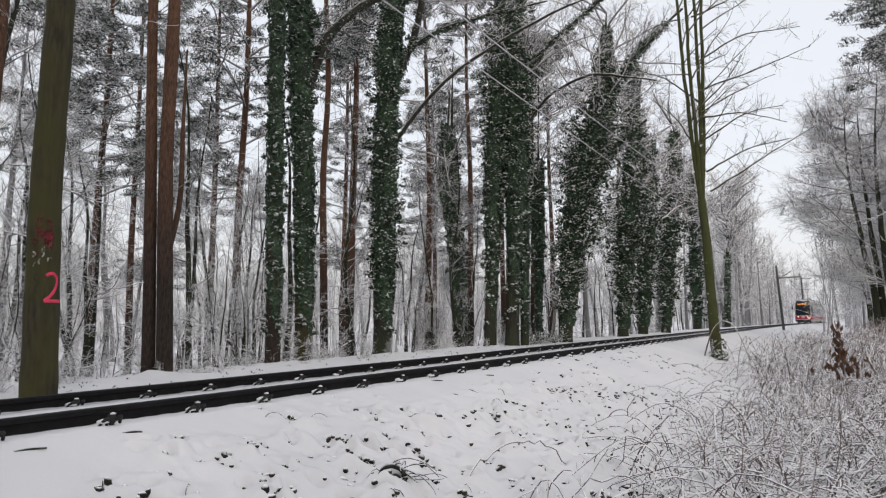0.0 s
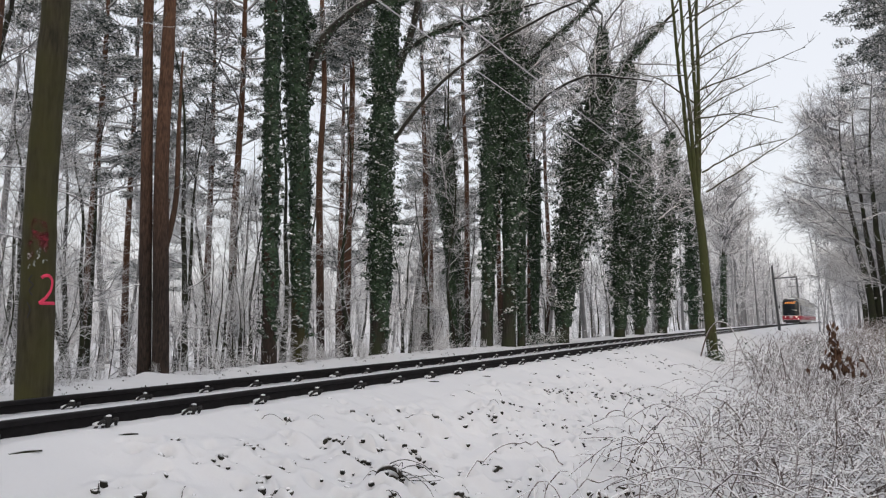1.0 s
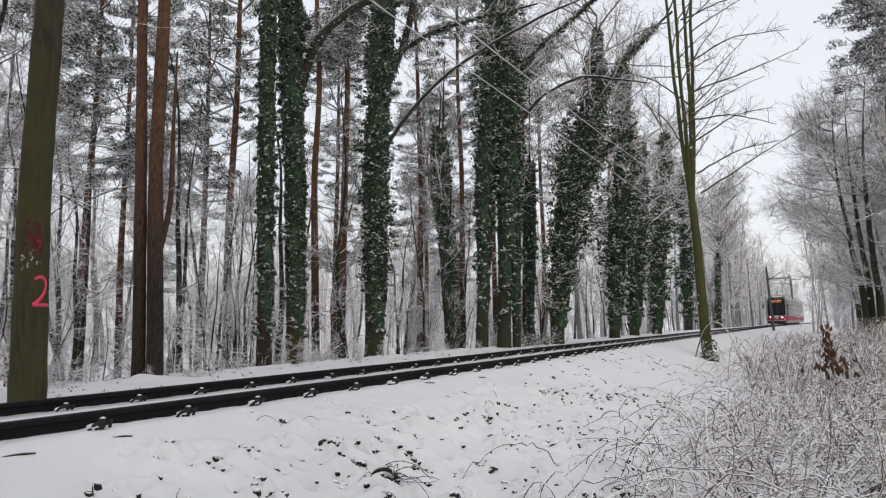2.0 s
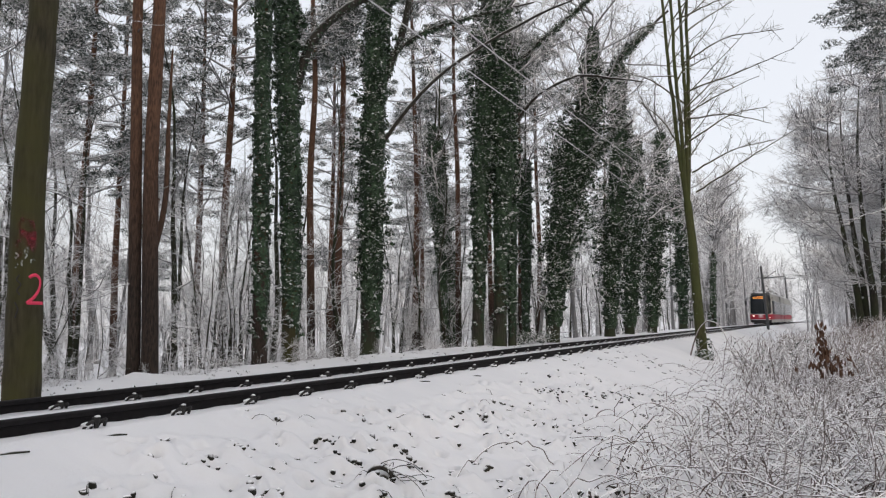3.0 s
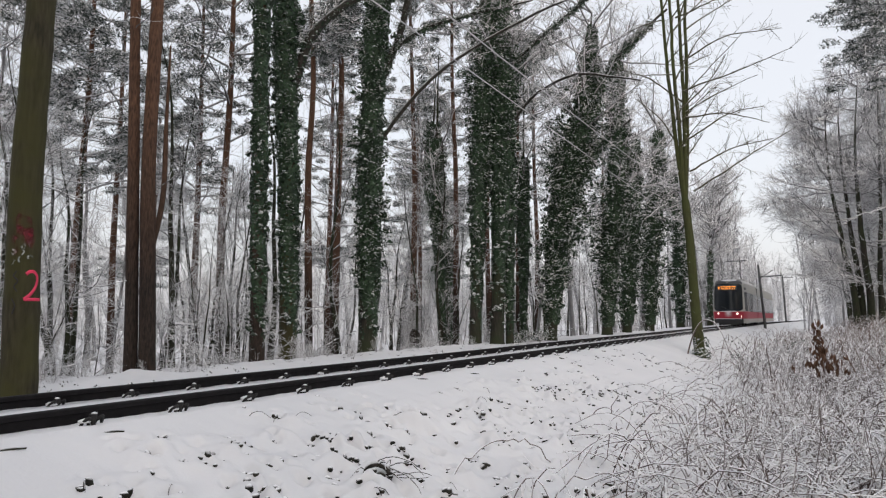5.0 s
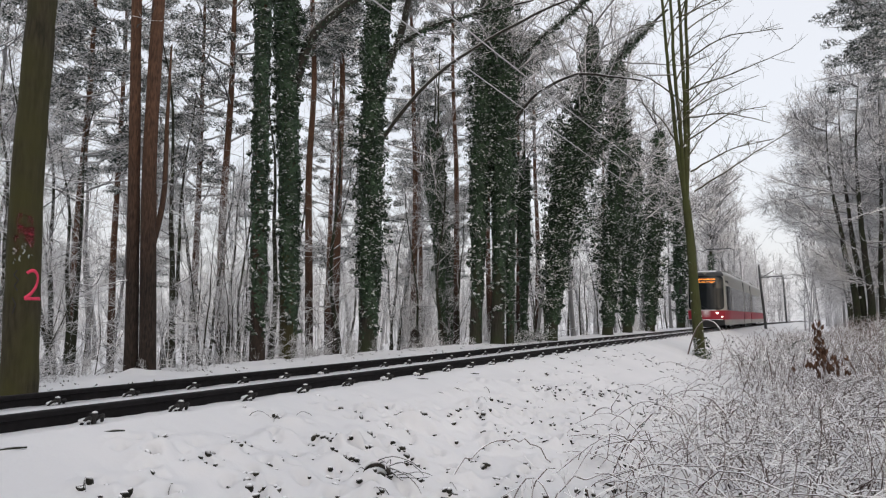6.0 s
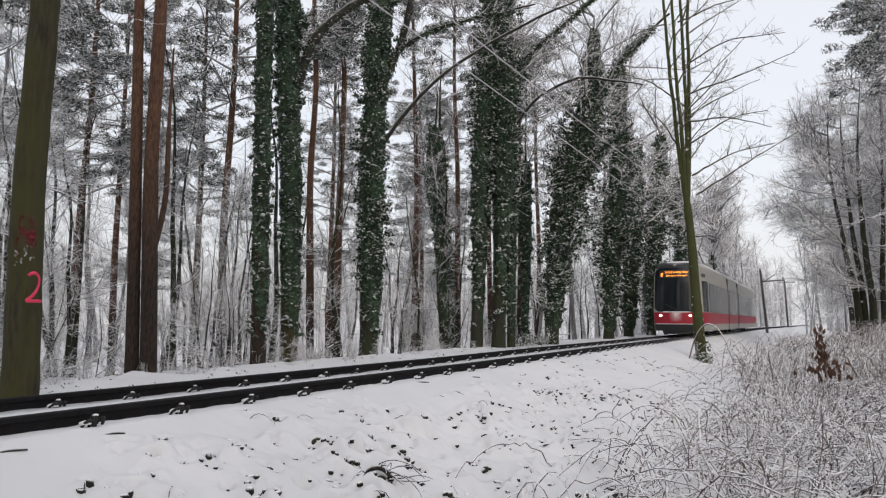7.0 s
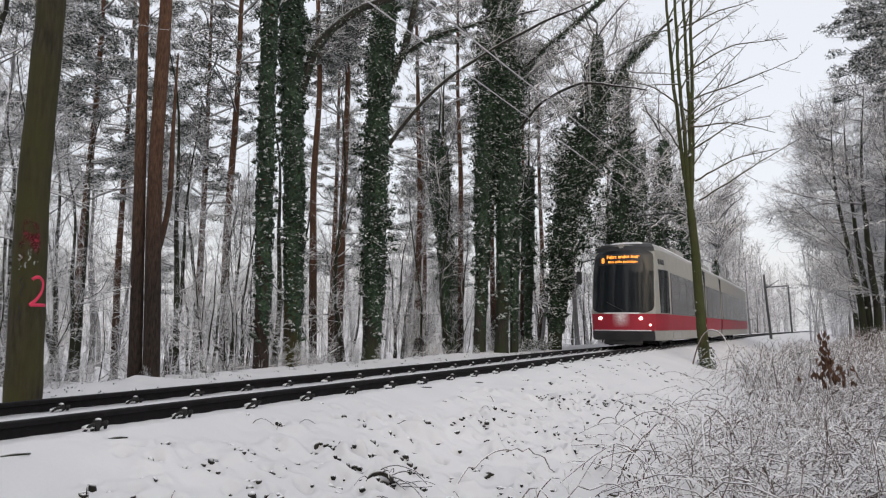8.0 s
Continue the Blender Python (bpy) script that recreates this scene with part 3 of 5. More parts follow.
def pine_tree(base, bends, height, r0, seed, crown_from=6.0, limbs=26, reach=2.2, stubs=14, forks=(), label="tall slender pine with reddish bark and snowy crown", density=22, west=0.0):
    rng = np.random.RandomState(seed)
    tree = tagged(new("pine_tree"), label, "tree", group="pines in the wood")
    tree.matrix_basis = pose(*base)
    pts = [(0, 0, -0.6), (0, 0, 0)] + [(dx, dy, z - base[2]) for dx, dy, z in bends]
    pts.append((pts[-1][0] + rng.normal(0, 0.15), pts[-1][1], max(height, pts[-1][2] + 1.5)))
    path = smooth_path(pts, 34)
    b, r = trunk_shape(path, r0, r0 * 0.3, rng, 12, 1.2)
    part("trunk", b, BARK_PINE, tree, smooth=True)
    for fork in forks:
        f = smooth_path([(x, y, q) for x, y, q, _ in fork], 16)
        b = Build()
        b.tubes(f[None], np.interp(np.linspace(0, 1, 16), np.linspace(0, 1, len(fork)), [q[3] for q in fork])[None], 8)
        part("fork", b, BARK_PINE, tree, smooth=True)
    b, needles = Build(), Build()
    z = rng.uniform(crown_from, path[-1, 2], limbs)
    az = np.where(rng.uniform(0, 1, limbs) < west, rng.normal(np.pi, 0.6, limbs), rng.uniform(0, 6.28, limbs))
    start = np.stack([np.interp(z, path[:, 2], path[:, 0]), np.interp(z, path[:, 2], path[:, 1]), z], -1)
    way = np.stack([np.cos(az), np.sin(az), rng.uniform(-0.15, 0.5, limbs)], -1)
    fall = np.interp(z, [crown_from, (crown_from + path[-1, 2]) / 2, path[-1, 2]], [0.8, 1.0, 0.4])
    P1 = wander(start, way, reach * fall * rng.uniform(0.6, 1.15, limbs), 7, 0.14, 0.05, rng)
    b.tubes(P1, taper(limbs, 7, 0.04, 0.012), 5)
    tips = twiggery(b, P1, reach * 0.42, rng, 7, 3, 0.010, 0.06, 4)
    if stubs:
        z = rng.uniform(1.2, crown_from + 1, stubs)
        az = rng.uniform(0, 6.28, stubs)
        s = np.stack([np.interp(z, path[:, 2], path[:, 0]), np.interp(z, path[:, 2], path[:, 1]), z], -1)
        P = wander(s, np.stack([np.cos(az), np.sin(az), rng.uniform(-0.2, 0.3, stubs)], -1), rng.uniform(0.3, 1.3, stubs), 6, 0.2, 0.0, rng)
        b.tubes(P, taper(stubs, 6, 0.010, 0.004), 4)
        twiggery(b, P, 0.4, rng, 3, 2, 0.006, 0.0, 4)
    part("crown", b, TWIG, tree)
    tufts(needles, tips[::5], int(density * 6.4), 0.17, rng, 0.12, 0.15)
    part("foliage", needles, NEEDLES, tree, "grey-green needles under snow")
    return tree


def bare_tree(name, height, r0, seed, limbs, reach, second, third, mats, lo=0.3, rise_up=0.55, sides=8, lean=0.3, label="", stems=1, twig_r=0.010, twig_len=0.55):
    """A leafless tree at the origin."""
    rng = np.random.RandomState(seed)
    tree = tagged(new(name), label, "tree")
    b, twigs = Build(), Build()
    for s in range(stems):
        way = np.array([[rng.normal(0, 0.05 + 0.1 * (stems > 1)), rng.normal(0, 0.05 + 0.1 * (stems > 1)), 1.0]])
        p = wander(np.array([[0, 0, -0.4]]), way, np.array([height * rng.uniform(0.85, 1.0)]), 20, 0.035 * lean / 0.3, 0.05, rng)
        b.tubes(p, taper(1, 20, r0, r0 * 0.12) * (1 + 0.3 * np.exp(-np.arange(20) / 1.0)), sides)
        st, w, t = offshoots(p, limbs, rng, 0.8, lo, 0.3, rise_up - 0.3)
        P1 = wander(st, w, reach * rng.uniform(0.5, 1.1, len(st)) * (1.25 - 0.8 * t), 8, 0.12, 0.05, rng)
        twigs.tubes(P1, taper(len(st), 8, np.maximum(r0 * 0.28 * (1.2 - t), twig_r * 1.3), twig_r), 4)
        if second:
            twiggery(twigs, P1, reach * twig_len, rng, second, third, twig_r, 0.02, 4)
    part("trunk", b, mats[0], tree, smooth=True)
    part("crown", twigs, mats[1], tree, "frosted bare twigs")
    return tree


def lie(x, y):
    return float(land(x, y))


def make_front_row():
    """The trees on the far edge of the track bank."""
    ivy_tree((-9.2, 9.66, 0.0), [(-0.03, -0.03, 3.6), (-0.06, -0.05, 7.0)], 13, 0.145, (0.1, 9.5, [(0, 0.15), (0.8, 0.17), (2, 0.19), (4, 0.21), (5, 0.17), (7, 0.22), (9.5, 0.32)], 4200), 11, bark_mat=BARK_PINE, crown=2, twig_r=0.007,
             label="reddish pine with ivy climbing its stem")
    limb = [(-0.05, -0.04, 5.6, 0.10), (0.12, 0.10, 6.4, 0.10), (0.34, 0.29, 7.2, 0.09), (0.89, 0.78, 7.8, 0.08), (2.4, 1.9, 8.6, 0.05)]
    ivy_tree((-9.64, 11.02, 0.0), [(-0.05, -0.04, 3.9), (-0.17, -0.15, 7.7)], 14, 0.19, (0.15, 10, [(0, 0.17), (1.0, 0.24), (3, 0.27), (6, 0.30), (10, 0.4)], 6500), 12, [limb], bark_mat=BARK_MOSS, crown=2, twig_r=0.007)
    l1 = [(0.10, 0.07, 4.7, 0.05), (0.23, 0.16, 5.1, 0.048), (1.30, 0.90, 6.7, 0.042), (2.35, 1.63, 7.6, 0.036), (3.06, 2.13, 8.1, 0.035), (4.6, 3.0, 8.9, 0.02)]
    l2 = [(0.05, 0.04, 6.4, 0.055), (0.39, 0.27, 7.2, 0.05), (1.07, 0.74, 7.8, 0.042), (2.24, 1.55, 8.3, 0.04), (3.4, 2.2, 8.6, 0.02)]
    l3 = [(0.06, 0.04, 6.0, 0.10), (0.39, 0.27, 7.1, 0.09), (0.61, 0.42, 7.8, 0.08), (0.95, 0.6, 9.5, 0.05)]
    ivy_tree((-9.19, 13.25, 0.0), [(0.02, 0.01, 4.3), (0.09, 0.06, 8.5)], 15, 0.22, (0.2, 11, [(0, 0.22), (1.2, 0.30), (2, 0.40), (4.5, 0.44), (6, 0.36), (11, 0.5)], 8500), 13, [l1, l2, l3], crown=7, twig_r=0.008)
    ivy_tree((-8.81, 18.28, 0.0), [(0.16, 0.08, 5.2), (0.50, 0.24, 10.6)], 16, 0.19, (0.2, 13, [(0, 0.17), (1.5, 0.21), (3, 0.26), (5, 0.42), (8, 0.60), (10.5, 0.45), (13, 0.3)], 10500), 14, crown=22, leaf=0.10)
    l4 = [(0.1, 0.0, 7.5, 0.07), (0.9, 0.3, 9.0, 0.06), (2.2, 0.6, 10.0, 0.05), (4.2, 1.0, 11.5, 0.03)]
    l5 = [(0.2, 0.0, 6.2, 0.05), (1.2, 0.2, 7.4, 0.045), (2.6, -0.2, 7.7, 0.04), (4.4, -0.6, 7.0, 0.02)]
    ivy_tree((-8.24, 18.59, 0.0), [(0.19, 0.09, 5.2), (0.16, 0.07, 10.6)], 16, 0.21, (0.2, 13, [(0, 0.18), (1.5, 0.22), (3, 0.28), (5, 0.48), (8, 0.70), (10.5, 0.5), (13, 0.35)], 11500), 15, [l4, l5], crown=26, limb_ivy=0.22, twig_r=0.011, leaf=0.10)
    ivy_tree((-8.0, 19.0, 0.0), [(0.0, 0.0, 3.5), (-0.1, 0.0, 7.0)], 11, 0.12, (0.2, 9, [(0, 0.13), (2, 0.18), (4, 0.26), (7, 0.4), (9, 0.3)], 3600), 22, crown=5, leaf=0.10)
    l6 = [(0.9, 0.3, 6.8, 0.09), (1.4, 0.4, 8.5, 0.09), (2.6, 0.6, 10.0, 0.07), (4.0, 0.9, 11.2, 0.04)]
    l7 = [(0.6, 0.2, 5.0, 0.06), (1.6, 0.2, 6.6, 0.05), (2.9, 0.1, 7.4, 0.03)]
    ivy_tree((-7.89, 22.32, 0.0), [(0.22, 0.08, 2.9), (0.73, 0.26, 5.9), (1.22, 0.43, 7.9), (1.45, 0.51, 9.9)], 11.5, 0.22, (0.5, 11, [(0, 0.22), (1.5, 0.38), (3.5, 0.75), (6, 0.95), (8.0, 0.75), (9.5, 0.4), (11, 0.15)], 14000), 16, [l6, l7], crown=30, limb_ivy=0.42, twig_r=0.012, leaf=0.11)
    ivy_tree((-8.2, 30.81, 0.05), [(0.20, 0.05, 3.6), (0.66, 0.18, 7.5), (0.65, 0.17, 12.1)], 12.8, 0.24, (0.25, 12.5, [(0, 0.25), (2, 0.6), (5, 0.95), (8, 0.75), (12.5, 0.35)], 8500), 17, crown=26, twig_r=0.014, leaf=0.13)
    ivy_tree((-8.5, 35.84, 0.05), [(0.24, 0.06, 4.0), (0.50, 0.12, 8.5)], 10.5, 0.24, (0.25, 10, [(0, 0.3), (2, 0.62), (5, 0.85), (10, 0.4)], 6000), 18, crown=24, twig_r=0.016, leaf=0.14)
    ivy_tree((-8.2, 39.99, 0.05), [(0.33, 0.07, 6.0), (0.78, 0.16, 11.0)], 12, 0.26, (0.25, 11.5, [(0, 0.3), (2, 0.68), (6, 0.95), (11.5, 0.4)], 6500), 19, crown=26, twig_r=0.018, leaf=0.15)
    ivy_tree((-9.0, 55.45, 0.05), [(0.05, 0.01, 7.9), (-0.22, -0.04, 12.4)], 12.8, 0.3, (0.3, 12, [(0, 0.4), (3, 0.8), (8, 0.9), (12, 0.6)], 4500), 20, crown=30, twig_r=0.024, leaf=0.2)
    ivy_tree((-9.0, 73.0, 0.05), [(0.38, 0.04, 10.2), (0.53, 0.06, 12.4)], 14, 0.3, (0.3, 7, [(0, 0.4), (3, 0.45), (7, 0.3)], 1500), 21, crown=64, twig=2.0, twig_r=0.03, leaf=0.2, label="bare oak at the far end of the bank")
    # pines of the row and close behind it
    pine_tree((-9.01, 6.82, 0.0), [(-0.05, -0.07, 3.0), (-0.10, -0.14, 5.7)], 15, 0.105, 31, 7.5, 22, stubs=5)
    pine_tree((-8.79, 6.94, 0.0), [(-0.07, -0.09, 3.0), (-0.05, -0.06, 5.7)], 16, 0.128, 32, 7.0, 24, stubs=4, forks=([(-0.04, -0.05, 1.6, 0.055), (0.03, 0.04, 2.1, 0.042), (0.085, 0.10, 2.55, 0.036), (0.075, 0.09, 3.7, 0.024), (0.09, 0.1, 5.0, 0.012)],))
    pine_tree((-9.9, 4.75, 0.0), [(0.05, 0.05, 3.0), (0.1, 0.1, 5.7)], 15, 0.10, 33, 7.0, 22, stubs=4)
    pine_tree((-12.0, 14.58, lie(-12, 14.58)), [(-0.11, -0.09, 4.8), (-0.01, -0.01, 7.3), (-0.12, -0.10, 9.7)], 15, 0.12, 34, 9, 22)
    pine_tree((-13.0, 16.92, lie(-13, 16.9)), [(0.07, 0.05, 5.4), (0.12, 0.09, 8.2), (0.0, 0.0, 11.0)], 16, 0.14, 35, 9, 24)
    pine_tree((-14.0, 23.31, lie(-14, 23.3)), [(0.07, 0.04, 6.0), (-0.15, -0.09, 13.9)], 17, 0.15, 36, 9, 24)
    pine_tree((-11.0, 21.31, lie(-11, 21.3)), [(-0.01, 0.0, 6.0), (-0.13, -0.07, 9.2)], 15, 0.12, 37, 10, 18)
    pine_tree((-11.5, 25.5, lie(-11.5, 25.5)), [(0.1, 0.05, 6.0), (0.0, 0.0, 10.0)], 14, 0.12, 39, 9, 16)
    pine_tree((-10.6, 26.0, lie(-10.6, 26.0)), [(0.05, 0.05, 6.0), (0.1, 0.0, 10.0)], 13, 0.10, 40, 9, 14)
    ivy_tree((-10.4, 19.2, lie(-10.4, 19.2)), [(-0.1, -0.05, 3.1), (-0.2, -0.1, 5.8)], 10, 0.11, (0.3, 7, [(0, 0.13), (2, 0.2), (5, 0.3), (7, 0.25)], 2200), 43, crown=6, leaf=0.11)
    ivy_tree((-9.6, 24.0, lie(-9.6, 24.0)), [(0.1, 0.05, 3.1), (0.1, 0.1, 5.8)], 10, 0.11, (0.3, 7, [(0, 0.13), (2, 0.2), (5, 0.35), (7, 0.25)], 2200), 42, crown=6, leaf=0.12)
    ivy_tree((-12.0, 23.02, lie(-12, 23)), [(-0.25, -0.13, 3.1), (-0.79, -0.41, 5.8)], 11, 0.14, (0.5, 9, [(0, 0.2), (2, 0.35), (5, 0.5), (9, 0.4)], 3200), 38, crown=8, leaf=0.12)


make_front_row()


def make_marked_trunk():
    """The mossy trunk with the painted figure, close beside the far rail."""
    rng = np.random.RandomState(5)
    tree = tagged(new("marked_tree"), "mossy greenish trunk with a red painted figure two", "tree")
    tree.matrix_basis = pose(-7.2, 4.15, -0.09)
    path = smooth_path([(0, 0, -0.3), (0, 0, 0), (-0.03, -0.04, 2.3), (0.0, -0.01, 4.3), (0.02, 0.0, 9.0)], 40)
    b, r = trunk_shape(path, 0.176, 0.10, rng, 28, 1.0)
    part("trunk", b, BARK_MOSS, tree, smooth=True)
    face = math.atan2(-4.15, 7.2)

    def stroke(points, width, mat, label):
        """A painted stroke that lies on the bark; points: (across, height)."""
        p = smooth_path([(u, 0, z) for u, z in points], max(8, 5 * len(points)))
        bm = bmesh.new()
        t = np.gradient(p, axis=0)
        rows = []
        for (u, _, z), d in zip(p, t):
            nrm = np.array([-d[2], 0, d[0]]) / (np.hypot(d[0], d[2]) + 1e-9)
            row = []
            for side, lift in ((-1, 0.0), (-0.7, 0.006), (0, 0.007), (0.7, 0.006), (1, 0.0)):
                uu, zz = u + nrm[0] * side * width / 2, z + nrm[2] * side * width / 2
                rad = np.interp(zz, path[:, 2], r) + lift
                a = face + uu / 0.18
                row.append(bm.verts.new((np.interp(zz, path[:, 2], path[:, 0]) + rad * math.cos(a), np.interp(zz, path[:, 2], path[:, 1]) + rad * math.sin(a), zz)))
            rows.append(row)
        for a, c in zip(rows, rows[1:]):
            for i in range(4):
                bm.faces.new((a[i], a[i + 1], c[i + 1], c[i]))
        part("paint_mark", bm, mat, tree, label, True)

    z0 = 1.0
    stroke([(0.035, z0 + 0.27), (0.07, z0 + 0.30), (0.12, z0 + 0.30), (0.165, z0 + 0.26), (0.17, z0 + 0.20), (0.14, z0 + 0.13), (0.08, z0 + 0.06), (0.015, z0 + 0.01), (0.10, z0 + 0.012), (0.21, z0 + 0.012)], 0.034, PAINT_RED, "bright red sprayed figure two")
    for u, z, w, h in ((0.0, 1.74, 0.17, 0.26), (-0.09, 1.56, 0.06, 0.2), (0.05, 1.66, 0.1, 0.2)):
        stroke([(u - 0.02, z - h / 2), (u + 0.015, z - h / 5), (u - 0.01, z + h / 4), (u + 0.01, z + h / 2)], w, PAINT_FADED, "faded red paint")
    stroke([(-0.06, 1.30), (-0.10, 1.25), (-0.04, 1.20), (-0.09, 1.14), (-0.05, 1.09)], 0.014, STEEL_CLIP, "dark scrawled line")
    stroke([(-0.10, 1.02), (-0.06, 0.95), (-0.09, 0.86)], 0.012, STEEL_CLIP, "dark scrawled line")
    for k in range(11):
        u, z = rng.uniform(-0.11, 0.08), rng.uniform(1.36, 1.60)
        h, lean = rng.uniform(0.03, 0.07), rng.uniform(-0.03, 0.03)
        stroke([(u, z - h / 2), (u + lean, z), (u - lean * 0.4, z + h / 2)], rng.uniform(0.012, 0.02), PAINT_WHITE, "worn white paint")


make_marked_trunk()


def make_near_tree():
    """The slender many-stemmed tree on the slope before the track."""
    rng = np.random.RandomState(8)
    tree = tagged(new("slender_tree"), "slender greenish tree dividing into upright stems above the snow", "tree")
    tree.matrix_basis = pose(-2.88, 20.9, -0.45)
    z = 0.45
    trunk = smooth_path([(0, 0, -0.3), (0, 0, 0), (-0.10, -0.02, 1.4 + z), (-0.17, -0.03, 3.1 + z), (-0.26, -0.04, 4.2 + z)], 30)
    b, r = trunk_shape(trunk, 0.155, 0.11, rng, 16, 1.6)
    part("trunk", b, BARK_OLIVE, tree, smooth=True)
    stems = ([(-0.26, -0.04, 4.0 + z), (-0.43, -0.06, 5.4 + z), (-0.60, -0.1, 8.0 + z), (-0.80, -0.1, 11.5 + z)],
             [(-0.26, -0.04, 4.0 + z), (-0.33, -0.10, 5.6 + z), (-0.45, -0.2, 8.0 + z), (-0.55, -0.3, 11.5 + z)],
             [(-0.25, -0.04, 4.1 + z), (-0.22, -0.05, 5.4 + z), (-0.24, 0.0, 8.0 + z), (-0.34, 0.1, 12 + z)],
             [(-0.25, -0.04, 4.1 + z), (-0.15, 0.05, 5.6 + z), (-0.08, 0.1, 8.0 + z), (-0.06, 0.2, 12 + z)])
    twigs = Build()
    for s in stems:
        p = smooth_path(s, 24)
        p[2:, :2] += np.cumsum(rng.normal(0, 0.008, (22, 2)), 0)
        b = Build()
        b.tubes(p[None], np.linspace(0.068, 0.036, 24)[None], 9)
        part("stem", b, BARK_OLIVE, tree, smooth=True)
        st, w, t = offshoots(p[None], 6, rng, 0.8, 0.05, 0.3, 0.25)
        w[:, 0] = np.abs(w[:, 0]) * np.where(rng.uniform(0, 1, len(w)) < 0.75, 1, -1)
        w[:, 1] *= 0.4
        w[:, 2] = np.abs(w[:, 2]) * 0.45 + 0.12
        P1 = wander(st, w, rng.uniform(0.9, 2.4, len(st)), 9, 0.07, -0.02, rng)
        twigs.tubes(P1, taper(len(st), 9, 0.026, 0.009), 4)
        twiggery(twigs, P1, 1.0, rng, 6, 3, 0.009, 0.0, 5)
    boughs = [[(-0.02, 0.0, 4.9), (1.43, -0.1, 5.7), (2.8, -0.2, 6.4)], [(-0.24, 0.0, 7.95), (1.07, 0.0, 8.25), (2.85, 0.1, 8.8)],
              [(-0.3, 0.0, 8.84), (0.96, -0.1, 9.4), (2.5, -0.2, 9.35)], [(-0.19, 0.0, 7.15), (0.88, 0.1, 7.2), (2.1, 0.2, 6.8)],
              [(-0.16, 0.0, 6.46), (1.03, 0.1, 7.15), (2.0, 0.2, 7.2)], [(-0.11, 0.0, 5.5), (1.0, 0.1, 6.1), (2.1, 0.1, 6.2)],
              [(-0.37, 0.0, 10.3), (0.85, 0.0, 10.55), (1.95, 0.0, 10.7)], [(-0.13, 0.0, 5.85), (-0.87, 0.1, 7.15), (-1.7, 0.2, 8.0)],
              [(-0.21, 0.0, 7.6), (-1.17, 0.0, 8.6), (-2.2, 0.0, 9.2)]]
    for bough in boughs:
        p = smooth_path(bough, 14)
        p[1:] += np.cumsum(rng.normal(0, 0.014, (13, 3)), 0)
        b = Build()
        b.tubes(p[None], np.linspace(0.030, 0.009, 14)[None], 6)
        part("bough", b, TWIG_GREEN, tree, smooth=True)
        twiggery(twigs, p[None], 1.1, rng, 11, 4, 0.009, 0.01, 5)
    part("crown", twigs, TWIG_GREEN, tree, "spreading fine twigs lined with snow")
    b = Build()
    c = 130
    a, zz = rng.uniform(0, 6.28, c), rng.uniform(0.02, 0.7, c) ** 1.4
    C = np.stack([0.05 + (0.27 - 0.1 * zz) * np.cos(a), -0.1 + (0.27 - 0.1 * zz) * np.sin(a), zz], -1)
    b.leaves(C, rng.uniform(0.07, 0.13, c), np.stack([np.cos(a), np.sin(a), 0.5 + 0 * a], -1), rng.uniform(0, 6.28, c))
    part("ivy", b, IVY, tree, "ivy at the foot of the trunk")


make_near_tree()


